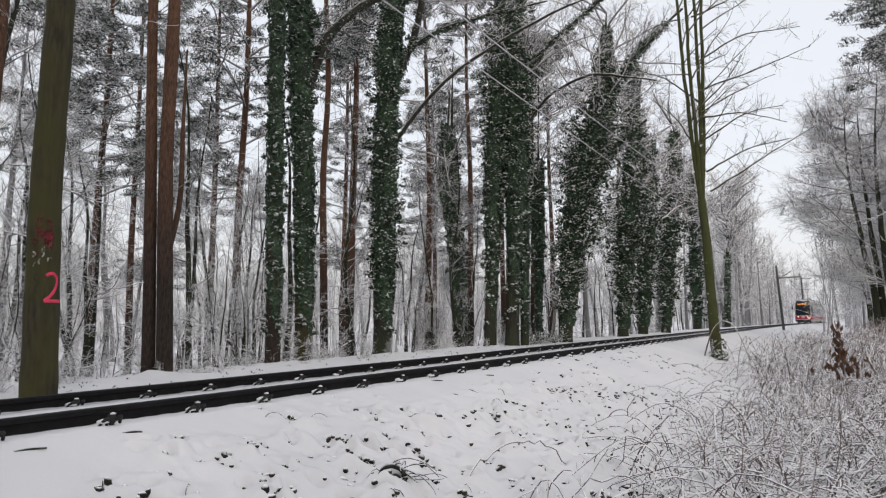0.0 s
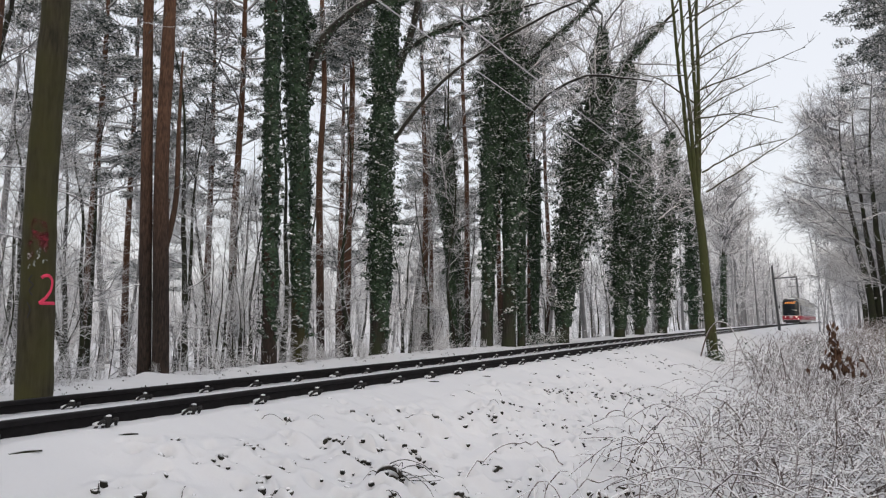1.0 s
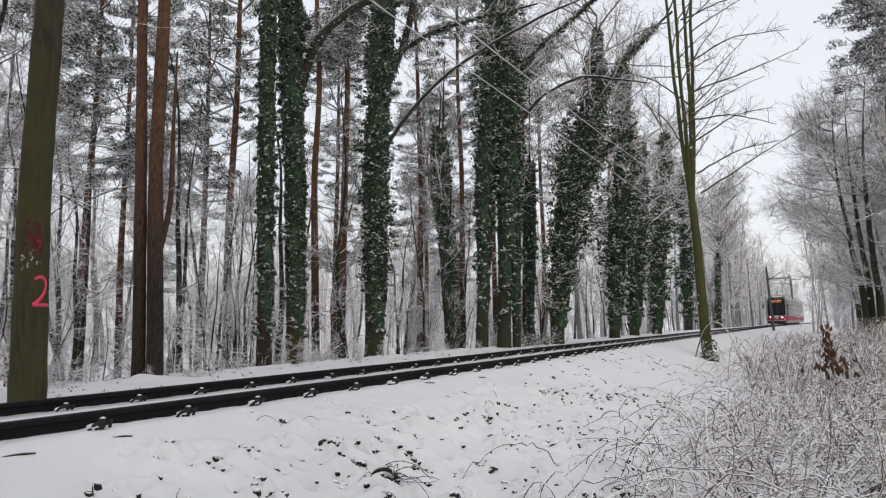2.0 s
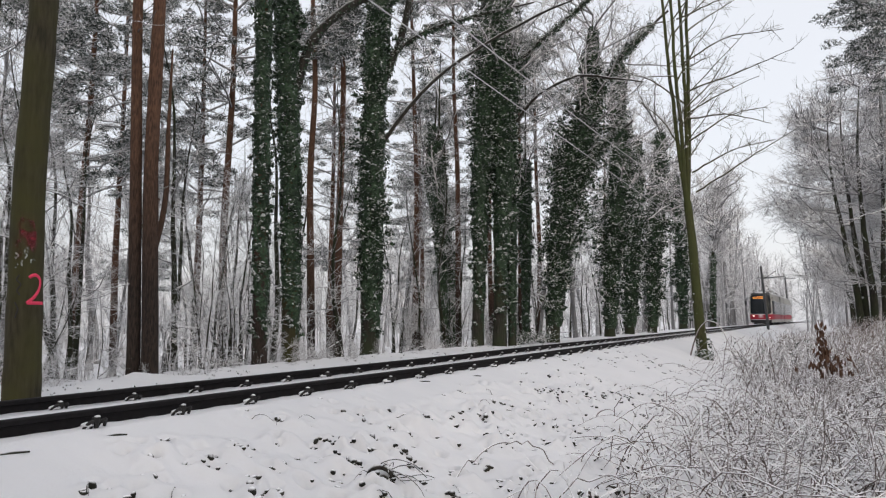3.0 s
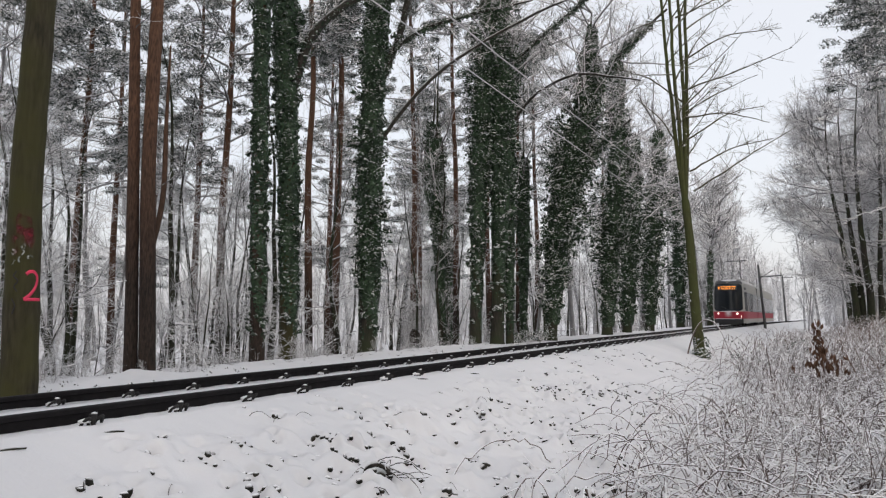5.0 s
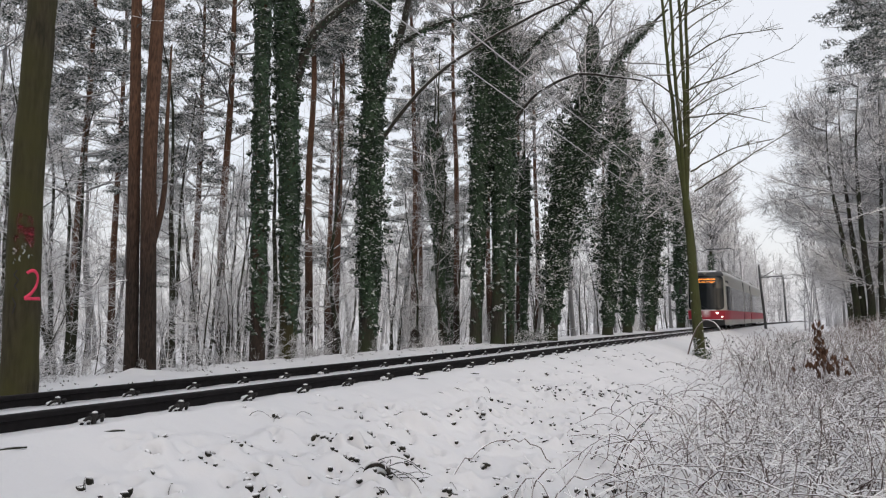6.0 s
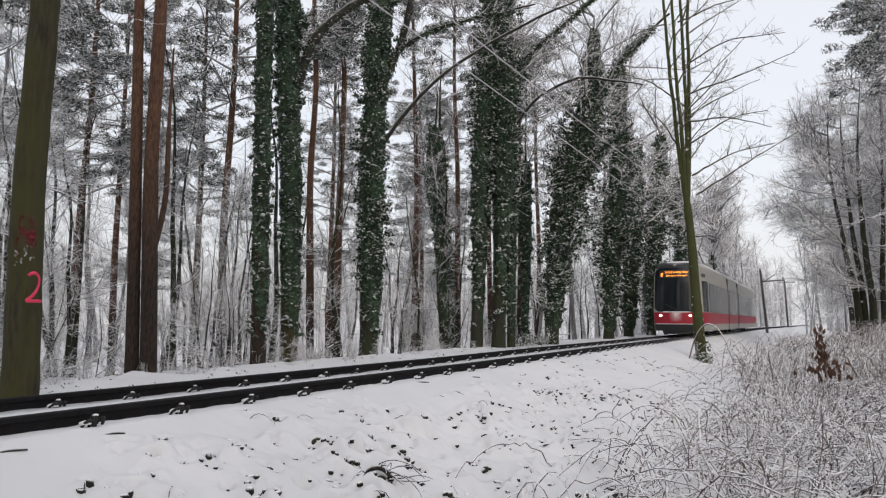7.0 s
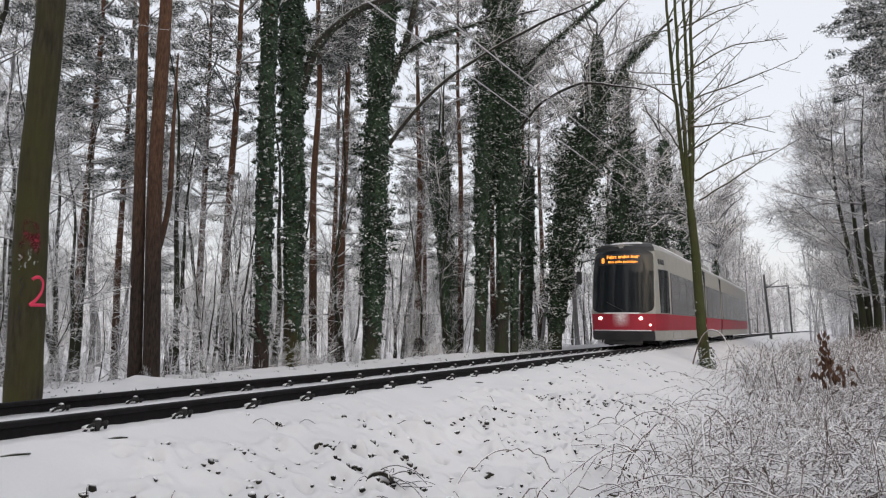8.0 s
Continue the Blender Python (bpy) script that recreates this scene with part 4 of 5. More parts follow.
def make_wood():
    """The wood behind the bank: a few kinds, repeated."""
    rng = np.random.RandomState(44)
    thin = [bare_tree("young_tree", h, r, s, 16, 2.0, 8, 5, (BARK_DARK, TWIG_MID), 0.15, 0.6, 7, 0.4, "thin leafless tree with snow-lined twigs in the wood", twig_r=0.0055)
            for h, r, s in ((8.5, 0.07, 51), (10, 0.09, 52), (7.0, 0.05, 53))]
    sapling = [bare_tree("sapling", h, r, s, 9, 1.3, 7, 4, (BARK_DARK, TWIG), 0.08, 0.7, 5, 0.5, "leafless sapling with frosted twigs", stems=3, twig_r=0.006)
               for h, r, s in ((4.6, 0.028, 54), (3.4, 0.022, 55))]
    tall = [bare_tree("grey_tree", h, r, s, 20, 3.2, 8, 5, (BARK_FAR, TWIG_FAR), 0.2, 0.6, 7, 0.3, "tall grey leafless tree, pale with rime and painted haze", twig_r=0.016)
            for h, r, s in ((13, 0.14, 56), (15, 0.17, 57), (11, 0.10, 58))]
    pines = [pine_tree((0, 0, 0), [(0.1, 0, 5.0), (0.0, 0.1, 9.0)], h, 0.14, s, c, 34, 2.8, 12, (), "tall pine with a dark snowy crown in the wood", 20) for h, s, c in ((14, 61, 5.5), (16, 62, 7.0), (12, 65, 4.0))]
    shrub = [bare_tree("shrub", h, 0.012, s, 8, 0.8, 5, 3, (TWIG, TWIG), 0.05, 0.5, 4, 0.6, "low leafless shrub laden with snow", stems=5, twig_r=0.005) for h, s in ((1.5, 63), (1.1, 64))]

    def plant(kinds, count, d0, d1, a0, a1, group, s0=0.85, s1=1.2, first=True):
        done = 0
        while done < count:
            d = rng.uniform(d0, d1)
            phi = radians(rng.uniform(a0, a1))
            x, y = -d, d / math.tan(phi)
            if y > 150:
                continue
            x += float(bend(min(y, 150)))
            k = kinds[rng.randint(len(kinds))]
            m = pose(x, y, lie(x, y) - 0.02, rng.normal(0, 1.5), rng.normal(0, 1.5), rng.uniform(0, 360)) @ Matrix.Scale(rng.uniform(s0, s1), 4)
            if not k.get("planted"):
                k["planted"] = 1
                k.matrix_basis = m
                tagged(k, group=group)
            else:
                copy_thing(k, m)
            done += 1

    plant(thin, 36, 10.3, 22, 9, 66, "young trees in the wood")
    plant(sapling, 30, 9.8, 18, 8, 66, "saplings in the wood")
    plant(shrub, 28, 8.9, 11, 8, 64, "shrubs along the bank", 0.6, 1.1)
    plant(shrub, 70, 8.1, 9.8, 8, 64, "shrubs along the bank", 0.15, 0.4)
    plant(thin, 14, 10, 16, 22, 66, "young trees in the wood", 0.8, 1.1)
    plant(thin, 4, 11, 15, 52, 66, "young trees in the wood", 0.8, 1.1)
    plant(thin, 16, 10, 17, 8, 20, "young trees in the wood")
    for deg, d, k in ((60.8, 18, 0), (56.9, 22, 0), (54.3, 27, 1), (48.7, 24, 0), (46.5, 21, 1), (38.1, 30, 1), (30.5, 34, 0), (20.6, 34, 1), (15.0, 44, 0), (24.5, 30, 0)):
        x, y = -d * math.sin(radians(deg)), d * math.cos(radians(deg))
        m = pose(x, y, lie(x, y), 0, 0, deg * 37)
        if pines[k].get("planted"):
            copy_thing(pines[k], m)
        else:
            pines[k]["planted"] = 1
            pines[k].matrix_basis = m
            tagged(pines[k], group="pines in the wood")
    plant(pines[2:], 4, 20, 30, 14, 60, "pines in the wood", 0.9, 1.15)
    plant(tall, 26, 20, 50, 9, 66, "grey trees in the wood")
    plant(tall, 18, 8.8, 15, 4.5, 9, "grey trees in the wood")
    plant(tall, 14, 11, 26, 9, 18, "grey trees in the wood")
    for x, y, k in ((-7.3, 92, 0), (-8.5, 86, 1), (-7.5, 106, 2), (-9.8, 97, 0), (-10.2, 80, 1), (-9.6, 66, 2), (-10.5, 60, 0), (-10.4, 48, 1), (-10.2, 43, 2), (-10.8, 34, 0), (-10.6, 28, 2), (-10.3, 25, 0)):
        copy_thing(tall[k], pose(x, y, lie(x, y), 0, 0, 31 * y) @ Matrix.Scale(0.95, 4))
    # unseen trees added behind and along the path, dimming reflections and sky light
    for k in range(64):
        d, a = rng.uniform(9, 34), radians(rng.uniform(75, 275))
        x, y = d * math.sin(a) + 3, d * math.cos(a)
        if abs(x + 5.2) < 3.2 or (x < 2.5 and y > -4 and x > -9):
            continue
        kind = (tall + pines)[rng.randint(6)]
        copy_thing(kind, pose(x, y, lie(x, y), 0, 0, rng.uniform(0, 360)) @ Matrix.Scale(rng.uniform(0.9, 1.2), 4))
    for k in range(14):
        x, y = rng.uniform(-1.4, 0.4), rng.uniform(14, 27)
        copy_thing(shrub[k % 2], pose(x, y, lie(x, y), 0, 0, rng.uniform(0, 360)) @ Matrix.Scale(rng.uniform(0.4, 0.75), 4))
    for k in range(26):
        y = rng.uniform(36, 95)
        x = rng.uniform(1.5, 16) + float(bend(y)) * 0.7
        copy_thing(sapling[k % 2], pose(x, y, lie(x, y), 0, 0, rng.uniform(0, 360)) @ Matrix.Scale(rng.uniform(0.7, 1.1), 4))
    for k in range(40):
        y = rng.uniform(9, 38)
        x = rng.uniform(0.6, 5.5) + 0.04 * y
        copy_thing(shrub[k % 2], pose(x, y, lie(x, y), 0, 0, rng.uniform(0, 360)) @ Matrix.Scale(rng.uniform(0.6, 1.05), 4))


make_wood()


def make_spreading_tree():
    """The clump of leaning stems whose long boughs sweep out over the line."""
    rng = np.random.RandomState(71)
    tree = tagged(new("spreading_tree"), "large leafless tree of leaning dark stems with sweeping rime-white boughs", "tree", group="trees east of the line")
    stems = (([(0, 0, -0.5), (-0.1, 0, 2.0), (-0.55, 0, 5.3), (-1.0, 0.1, 9.0), (-1.0, 0.1, 11.5)], 0.19),
             ([(0.2, 0.2, -0.5), (0.15, 0.2, 2.0), (-0.1, 0.3, 5.5), (-0.35, 0.5, 9.0), (-0.3, 0.6, 12.5)], 0.17),
             ([(0.45, 0.0, -0.5), (0.45, 0.0, 2.0), (0.1, -0.1, 5.7), (0.0, -0.2, 9.0), (0.3, -0.3, 13.0)], 0.20),
             ([(0.8, 0.3, -0.5), (0.9, 0.3, 2.0), (1.0, 0.4, 6.0), (1.3, 0.5, 14.0)], 0.15))
    twigs = Build()
    for points, r in stems:
        p = smooth_path(points, 24)
        p[2:, :2] += np.cumsum(rng.normal(0, 0.02, (22, 2)), 0)
        b = Build()
        b.tubes(p[None], np.linspace(r, 0.012, 24)[None], 10)
        part("stem", b, BARK_DARK, tree, "dark leaning stem", True)
        n = 22
        i = rng.randint(5, 23, n)
        az = np.where(rng.uniform(0, 1, n) < 0.62, rng.normal(np.pi, 0.7, n), rng.uniform(0, 6.28, n))
        way = np.stack([np.cos(az), np.sin(az), rng.uniform(0.0, 0.55, n)], -1)
        L = rng.uniform(2.2, 5.4, n) * np.interp(p[i, 2], [2, 5, 8, 12], [0.9, 1.0, 0.6, 0.3])
        P1 = wander(p[i], way, L, 10, 0.07, 0.012, rng)
        twigs.tubes(P1, taper(n, 10, rng.uniform(0.03, 0.06, n), 0.010), 5)
        s, w, t = offshoots(P1, 15, rng, 0.75, 0.12, 0.8, 0.08)
        P2 = wander(s, w * np.array([1, 1, 0.6]), rng.uniform(0.7, 1.9, len(s)) * (1.2 - 0.6 * t), 6, 0.10, 0.01, rng)
        twigs.tubes(P2, taper(len(s), 6, 0.013, 0.006), 3)
        s, w, t = offshoots(P2, 10, rng, 0.7, 0.1, 0.8, 0.05)
        P3 = wander(s, w, rng.uniform(0.25, 0.8, len(s)), 4, 0.12, 0.0, rng)
        twigs.tubes(P3, taper(len(s), 4, 0.008, 0.005), 3)
    part("crown", twigs, TWIG_MID, tree, "fine boughs and twigs furred with rime")
    return tree


def make_east_side():
    """Trees on the near side of the line, further along."""
    big = make_spreading_tree()
    big.matrix_basis = pose(2.0, 38.0, lie(2.0, 38.0))
    for x, y, turn, s in ((5.6, 44.0, 15, 1.05), (4.6, 57.0, -20, 1.0), (8.5, 66.0, 25, 1.1), (3.4, 80.0, 10, 0.9), (10.0, 50.0, -30, 1.1), (7.5, 38.0, 40, 1.1)):
        copy_thing(big, pose(x, y, lie(x, y), 0, 0, turn) @ Matrix.Scale(s, 4))
    pine_tree((3.25, 25.0, -0.2), [(0.1, 0, 4.0), (0.0, 0.1, 8.0)], 15, 0.18, 72, 8.5, 58, 3.0, 3, (), "pine leaning its snowy crown over the clearing", 20, west=0.7)
    pole = bare_tree("straight_tree", 14, 0.2, 73, 14, 3.4, 10, 7, (BARK_FAR, TWIG_MID), 0.3, 0.5, 10, 0.2, "straight grey trunk east of the line", twig_r=0.011)
    tagged(pole, group="straight trees east of the line")
    pole.matrix_basis = pose(3.4, 36.0, 0.0)
    for x, y, s in ((6.8, 48.0, 0.9), (9.0, 58.0, 1.0), (5.0, 75.0, 0.8), (1.0, 105.0, 0.8), (3.5, 98.0, 0.8), (7.0, 90.0, 1.0), (11.0, 84.0, 1.0), (15, 100, 1.0)):
        copy_thing(pole, pose(x, y, lie(x, y), 0, 0, x * 50) @ Matrix.Scale(s, 4))


make_east_side()


def make_far_woods(seed, n, a0, a1, d0, d1, mat, label):
    """Leafless woods that close the view."""
    rng = np.random.RandomState(seed)
    b = Build()
    ang = np.radians(rng.uniform(a0, a1, n))
    d = rng.uniform(d0, d1, n)
    x, y = -d * np.sin(ang), d * np.cos(ang)
    keep = np.abs(x - centre_line(np.clip(y, 0, 150))) > 3.5
    x, y = x[keep], y[keep]
    n = len(x)
    H = rng.uniform(8, 15, n)
    P = wander(np.stack([x, y, land(x, y) - 0.3], -1), np.tile([0, 0, 1.0], (n, 1)) + rng.normal(0, 0.05, (n, 3)), H, 7, 0.04, 0.05, rng)
    b.tubes(P, taper(n, 7, rng.uniform(0.04, 0.11, n), 0.02), 5)
    s, w, t = offshoots(P, 30, rng, 0.9, 0.10, 0.2, 0.15)
    P1 = wander(s, w, rng.uniform(1.2, 3.4, len(s)) * (1.2 - 0.7 * t), 4, 0.12, 0.03, rng)
    b.tubes(P1, taper(len(s), 4, 0.03, 0.012), 3)
    s, w, t = offshoots(P1, 3, rng, 0.8, 0.2, 0.6, 0.1)
    b.tubes(wander(s, w, rng.uniform(0.5, 1.5, len(s)), 3, 0.12, 0.02, rng), taper(len(s), 3, 0.018, 0.010), 3)
    tagged(part("far_woods", b, mat), label, "woods", kind="stuff")


make_far_woods(90, 620, -40, 80, 75, 150, TWIG_FAR, "distant leafless woods, grey with rime and painted haze")
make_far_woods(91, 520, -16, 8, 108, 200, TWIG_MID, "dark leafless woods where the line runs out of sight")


# ---- the tram ----
HALF = 1.15
FLOOR, SKIRT, BELT, SILL, HEAD, CANT, ROOF = 0.20, 0.50, 1.0, 1.06, 2.30, 2.95, 3.28


def rake(z):
    """How far the front leans back at a height."""
    return float(np.interp(z, [0.2, 0.5, 1.0, 2.3, 2.8, 2.95, 3.08, 3.17, 3.24, 3.28], [0.10, 0.0, 0.02, 0.17, 0.28, 0.34, 0.44, 0.57, 0.78, 1.0]))


def front_half(z):
    return float(np.interp(z, [0.2, 1.0, 2.4, 2.9, 3.05, 3.16, 3.24, 3.28], [0.93, 0.97, 0.95, 0.925, 0.88, 0.80, 0.70, 0.6]))


def side_half(z):
    return float(np.interp(z, [0.2, 1.0, 2.3, 2.95, 3.1, 3.2, 3.28], [1.12, 1.15, 1.13, 1.07, 0.97, 0.82, 0.6]))


def front_point(s, z, out=0.0):
    return (s * front_half(z), rake(z) + 0.30 * s * s - out, z)


def front_panel(name, s0, s1, z0, z1, mat, tram, out=0.0, corner=0.0, label=""):
    """A piece of the bowed front, with rounded corners and a returned edge."""
    bm = bmesh.new()
    ns, nz = 25, 27
    rows = []
    for j in range(nz):
        z = z0 + (z1 - z0) * j / (nz - 1)
        edge = min(z - z0, z1 - z)
        cut = corner - math.sqrt(max(0, corner ** 2 - max(0, corner - edge) ** 2)) if corner else 0
        a, c = s0 + cut, s1 - cut
        rows.append([bm.verts.new(front_point(a + (c - a) * i / (ns - 1), z, out)) for i in range(ns)])
    for j in range(nz - 1):
        for i in range(ns - 1):
            bm.faces.new((rows[j][i], rows[j][i + 1], rows[j + 1][i + 1], rows[j + 1][i]))
    rim = [e for e in bm.edges if e.is_boundary]
    for e in rim:
        e.smooth = False
    made = bmesh.ops.extrude_edge_only(bm, edges=rim)["geom"]
    for v in (g for g in made if isinstance(g, bmesh.types.BMVert)):
        v.co.y += 0.03 + out
    return part(name, bm, mat, tram, label, True)


def side_x(y, z, out=0.0):
    """Half-width of the body at a place along it; it draws in towards the nose."""
    f, x0, w = rake(z) + 0.30, front_half(z), side_half(z)
    q = min(1.0, max(0.0, (y - f) / (1.7 - f)))
    return x0 + (w - x0) * (1 - (1 - q) ** 2.2) + out


def side_panel(name, y0, y1, z0, z1, mat, parent, side, out=0.0, nose=False, label=""):
    """A piece of the body side between two heights; at the nose it follows the drawn-in front."""
    bm = bmesh.new()
    zs = [z0 + (z1 - z0) * j / 5 for j in range(6)]
    rows = []
    for z in zs:
        a = max(y0, rake(z) + 0.30)
        cuts = [a + (y1 - a) * k / 12 for k in range(13)] if y0 < 2 else [y0, (y0 + y1) / 2, y1]
        if y0 < 2 < y1:
            cuts = [a + (2.0 - a) * k / 8 for k in range(9)] + [y1]
        rows.append([bm.verts.new((side * side_x(y, z, out), y, z)) for y in cuts])
    for a, b in zip(rows, rows[1:]):
        for i in range(len(a) - 1):
            bm.faces.new((a[i], a[i + 1], b[i + 1], b[i]))
    bmesh.ops.recalc_face_normals(bm, faces=bm.faces)
    rim = [e for e in bm.edges if e.is_boundary]
    for e in rim:
        e.smooth = False
    made = bmesh.ops.extrude_edge_only(bm, edges=rim)["geom"]
    for v in (g for g in made if isinstance(g, bmesh.types.BMVert)):
        v.co.x -= side * (0.03 + max(out, 0))
    return part(name, bm, mat, parent, label, True)


def roof_panel(name, y0, y1, mat, tram, nose=False, lift=0.0, inset=0.0):
    bm = bmesh.new()
    rows = []
    ys = [y0 + (y1 - y0) * k / 8 for k in range(9)]
    for y in ys:
        row = []
        for s in (-1, -0.9, -0.72, -0.45, -0.15, 0.15, 0.45, 0.72, 0.9, 1):
            z = CANT + (ROOF - CANT) * (1 - abs(s) ** 3.2)
            w = side_half(z) if abs(s) > 0.7 else abs(s) / 0.72 * side_half(ROOF)
            if nose:
                k = min(1, (y - y0) / 1.4)
                w *= 0.80 + 0.20 * math.sin(k * math.pi / 2)
                z -= 0.14 * (1 - k) ** 2
            row.append(bm.verts.new((math.copysign(w - inset * (abs(s) > 0.8), s), y + (0.30 * s * s if nose and y == y0 else 0), z + lift)))
        rows.append(row)
    for a, b in zip(rows, rows[1:]):
        for i in range(len(a) - 1):
            bm.faces.new((a[i], a[i + 1], b[i + 1], b[i]))
    rim = [e for e in bm.edges if e.is_boundary]
    for e in rim:
        e.smooth = False
    made = bmesh.ops.extrude_edge_only(bm, edges=rim)["geom"]
    for v in (g for g in made if isinstance(g, bmesh.types.BMVert)):
        v.co.z -= 0.035 + lift
    return part(name, bm, mat, tram, smooth=True)


def lettering(name, words, size, u, z, parent, mat):
    """Words in the built-in font, laid on the bowed front."""
    cu = bpy.data.curves.new(name, "FONT")
    cu.body, cu.size, cu.extrude = words, size, 0.002
    tmp = new(name, cu)
    me = bpy.data.meshes.new_from_object(tmp.evaluated_get(bpy.context.evaluated_depsgraph_get()))
    bpy.data.objects.remove(tmp)
    for v in me.vertices:
        zz = z + v.co.y
        p = front_point((u + v.co.x) / front_half(zz), zz, 0.026 + v.co.z)
        v.co = Vector(p)
    me.materials.clear()
    me.materials.append(mat)
    return part(name, me, None, parent)


def make_tram():
    tram = tagged(new("tram"), "red and cream articulated tram with lit headlights and snowy roof", "tram")
    cars = ((0.0, 9.3), (9.75, 14.6), (15.05, 28.4))
    # front
    front_panel("bumper", -1.0, 1.0, FLOOR, SKIRT - 0.02, TRAM_BLACK, tram, 0.06, 0.06, "black plastic bumper")
    front_panel("underrun_guard", -0.62, 0.62, 0.07, FLOOR, TRAM_BLACK, tram, 0.0, 0.03, "black guard below the bumper")
    front_panel("front_apron", -1.0, 1.0, SKIRT, BELT, DUSTED_RED, tram, 0.0, 0.0, "red front apron dusted with snow")
    front_panel("front_frame", -1.0, 1.0, BELT, CANT, TRAM_CREAM, tram, 0.0, 0.0, "cream windscreen surround")
    screen = front_panel("windscreen", -0.98, 0.96, BELT + 0.03, CANT, GLASS_DARK, tram, 0.012, 0.22, "black tinted windscreen")
    front_panel("front_brow", -1.0, 1.0, CANT - 0.03, ROOF - 0.02, TRAM_BLACK, tram, 0.01, 0.0, "black brow above the windscreen")
    front_panel("snow_ledge", -0.9, 0.9, SKIRT - 0.02, SKIRT + 0.012, SNOW, tram, 0.05, 0.01, "snow lying along the bumper")
    front_panel("brow_snow", -0.62, 0.7, 3.17, 3.27, SNOW, tram, 0.02, 0.05, "snow lying on the brow")
    front_panel("snow_line", -0.55, 0.55, BELT - 0.005, BELT + 0.035, SNOW, tram, 0.03, 0.015, "snow along the windscreen edge")
    for s in (-0.68, 0.60):
        bm = bmesh.new()
        x, y, z = front_point(s, 0.86, 0.03)
        bmesh.ops.create_uvsphere(bm, u_segments=16, v_segments=8, radius=0.046)
        for v in bm.verts:
            v.co = Vector((v.co.x * 1.25 + x, v.co.y * 0.45 + y, v.co.z + z))
        part("headlight", bm, LAMP_WHITE, tram, "lit white headlight", True)
    x, y, z = front_point(0.86, 0.66, 0.01)
    part("side_marker", rod((x, y + 0.02, z), (x, y - 0.02, z), 0.03, 12), LAMP_WHITE, tram, "small lit marker lamp")
    x, y, z = front_point(-0.05, 3.08, 0.03)
    part("top_lamp", rod((x, y + 0.08, z), (x, y - 0.02, z), 0.075, 14), TRAM_CREAM, tram, "pale unlit top lamp")
    # destination display, set in the head of the windscreen
    display = front_panel("destination_display", -0.76, 0.62, 2.50, 2.84, TRAM_BLACK, tram, 0.018, 0.02, "black display with amber lettering")
    lettering("route_digit", "8", 0.23, -0.66, 2.57, display, LAMP_AMBER)
    lettering("display_line", "Fahrt endet hier", 0.15, -0.47, 2.70, display, LAMP_AMBER)
    lettering("display_line", "Bitte nicht einsteigen", 0.105, -0.42, 2.56, display, LAMP_AMBER)
    # wiper
    a, c = front_point(0.15, BELT + 0.05, 0.04), front_point(-0.45, 1.35, 0.04)
    part("wiper", rod(a, c, 0.012), TRAM_BLACK, tram)
    # mirrors
    for s in (-1,):
        mirror = part("mirror", box((0.17, 0.09, 0.42), (s * 1.32, 0.16, 2.12), 0.03), TRAM_BLACK, tram, "black outside mirror")
        arm = rod((s * 1.30, 0.18, 2.35), (s * 1.22, 0.22, 2.62), 0.022)
        rod((s * 1.22, 0.22, 2.62), (s * 0.86, 0.55, 2.75), 0.022, bm=arm)
        part("mirror_arm", arm, TRAM_BLACK, mirror)
    # cars
    for k, (y0, y1) in enumerate(cars):
        nose = k == 0
        car = part("car_body", box((2.0, y1 - y0 - (1.9 if nose else 0.1), 2.5), (0, (y0 + y1) / 2 + (0.9 if nose else 0), 1.6), 0.05), TRAM_BLACK, tram, "dark inner body shell")
        for side in (-1, 1):
            side_panel("skirt", y0, y1, FLOOR, SKIRT, TRAM_CREAM, car, side, 0, nose, "cream skirt panel")
            side_panel("waist_panel", y0, y1, SKIRT + 0.005, BELT, TRAM_RED, car, side, 0, nose, "red waist panel")
            side_panel("window_band", y0, y1, BELT + 0.005, CANT, TRAM_CREAM, car, side, 0, nose, "cream window band")
            first = 1.95 if nose else y0 + 0.2
            count = 5 if nose else (3 if y1 - y0 < 6 else 8)
            pitch = (y1 - 0.2 - first) / count
            side_panel("glazing_strip", first - 0.05, y1 - 0.15, BELT + 0.012, HEAD + 0.03, GLASS_SIDE, car, side, 0.006, False, "dark strip behind the side windows")
            for j in range(count):
                side_panel("window", first + j * pitch, first + (j + 0.955) * pitch, SILL - 0.03, HEAD, GLASS_SIDE, car, side, 0.014, False, "grey tinted side window")
            if nose:
                side_panel("cab_window", 0.66, 1.55, SILL - 0.03, HEAD + 0.06, GLASS_DARK, car, side, 0.014, False, "dark cab side window")
                side_panel("grille", 2.2, 3.5, 0.26, 0.44, TRAM_GREY, car, side, 0.012, False, "grey grille in the skirt")
                for q in range(3):
                    side_panel("fleet_bar", 0.72 + q * 0.17, 0.83 + q * 0.17, 2.52, 2.68, TRAM_BLACK, car, side, 0.008)
            side_panel("roof_edge", y0 + (0.6 if nose else 0), y1, CANT + 0.003, ROOF - 0.1, TRAM_GREY, car, side, 0, False, "grey roof edge")
        roof_panel("roof", y0 + (0.45 if nose else 0), y1, TRAM_GREY, car, nose)
        roof_panel("roof_snow", y0 + (0.75 if nose else 0.03), y1 - 0.03, SNOW, car, nose, 0.035, 0.10)
        bogie = part("bogie", box((1.5, 2.4, 0.28), (0, (y0 + y1) / 2 if not nose else 2.6, 0.22), 0.05), TRAM_BLACK, tram, "dark bogie")
        mid = (y0 + y1) / 2 if not nose else 2.6
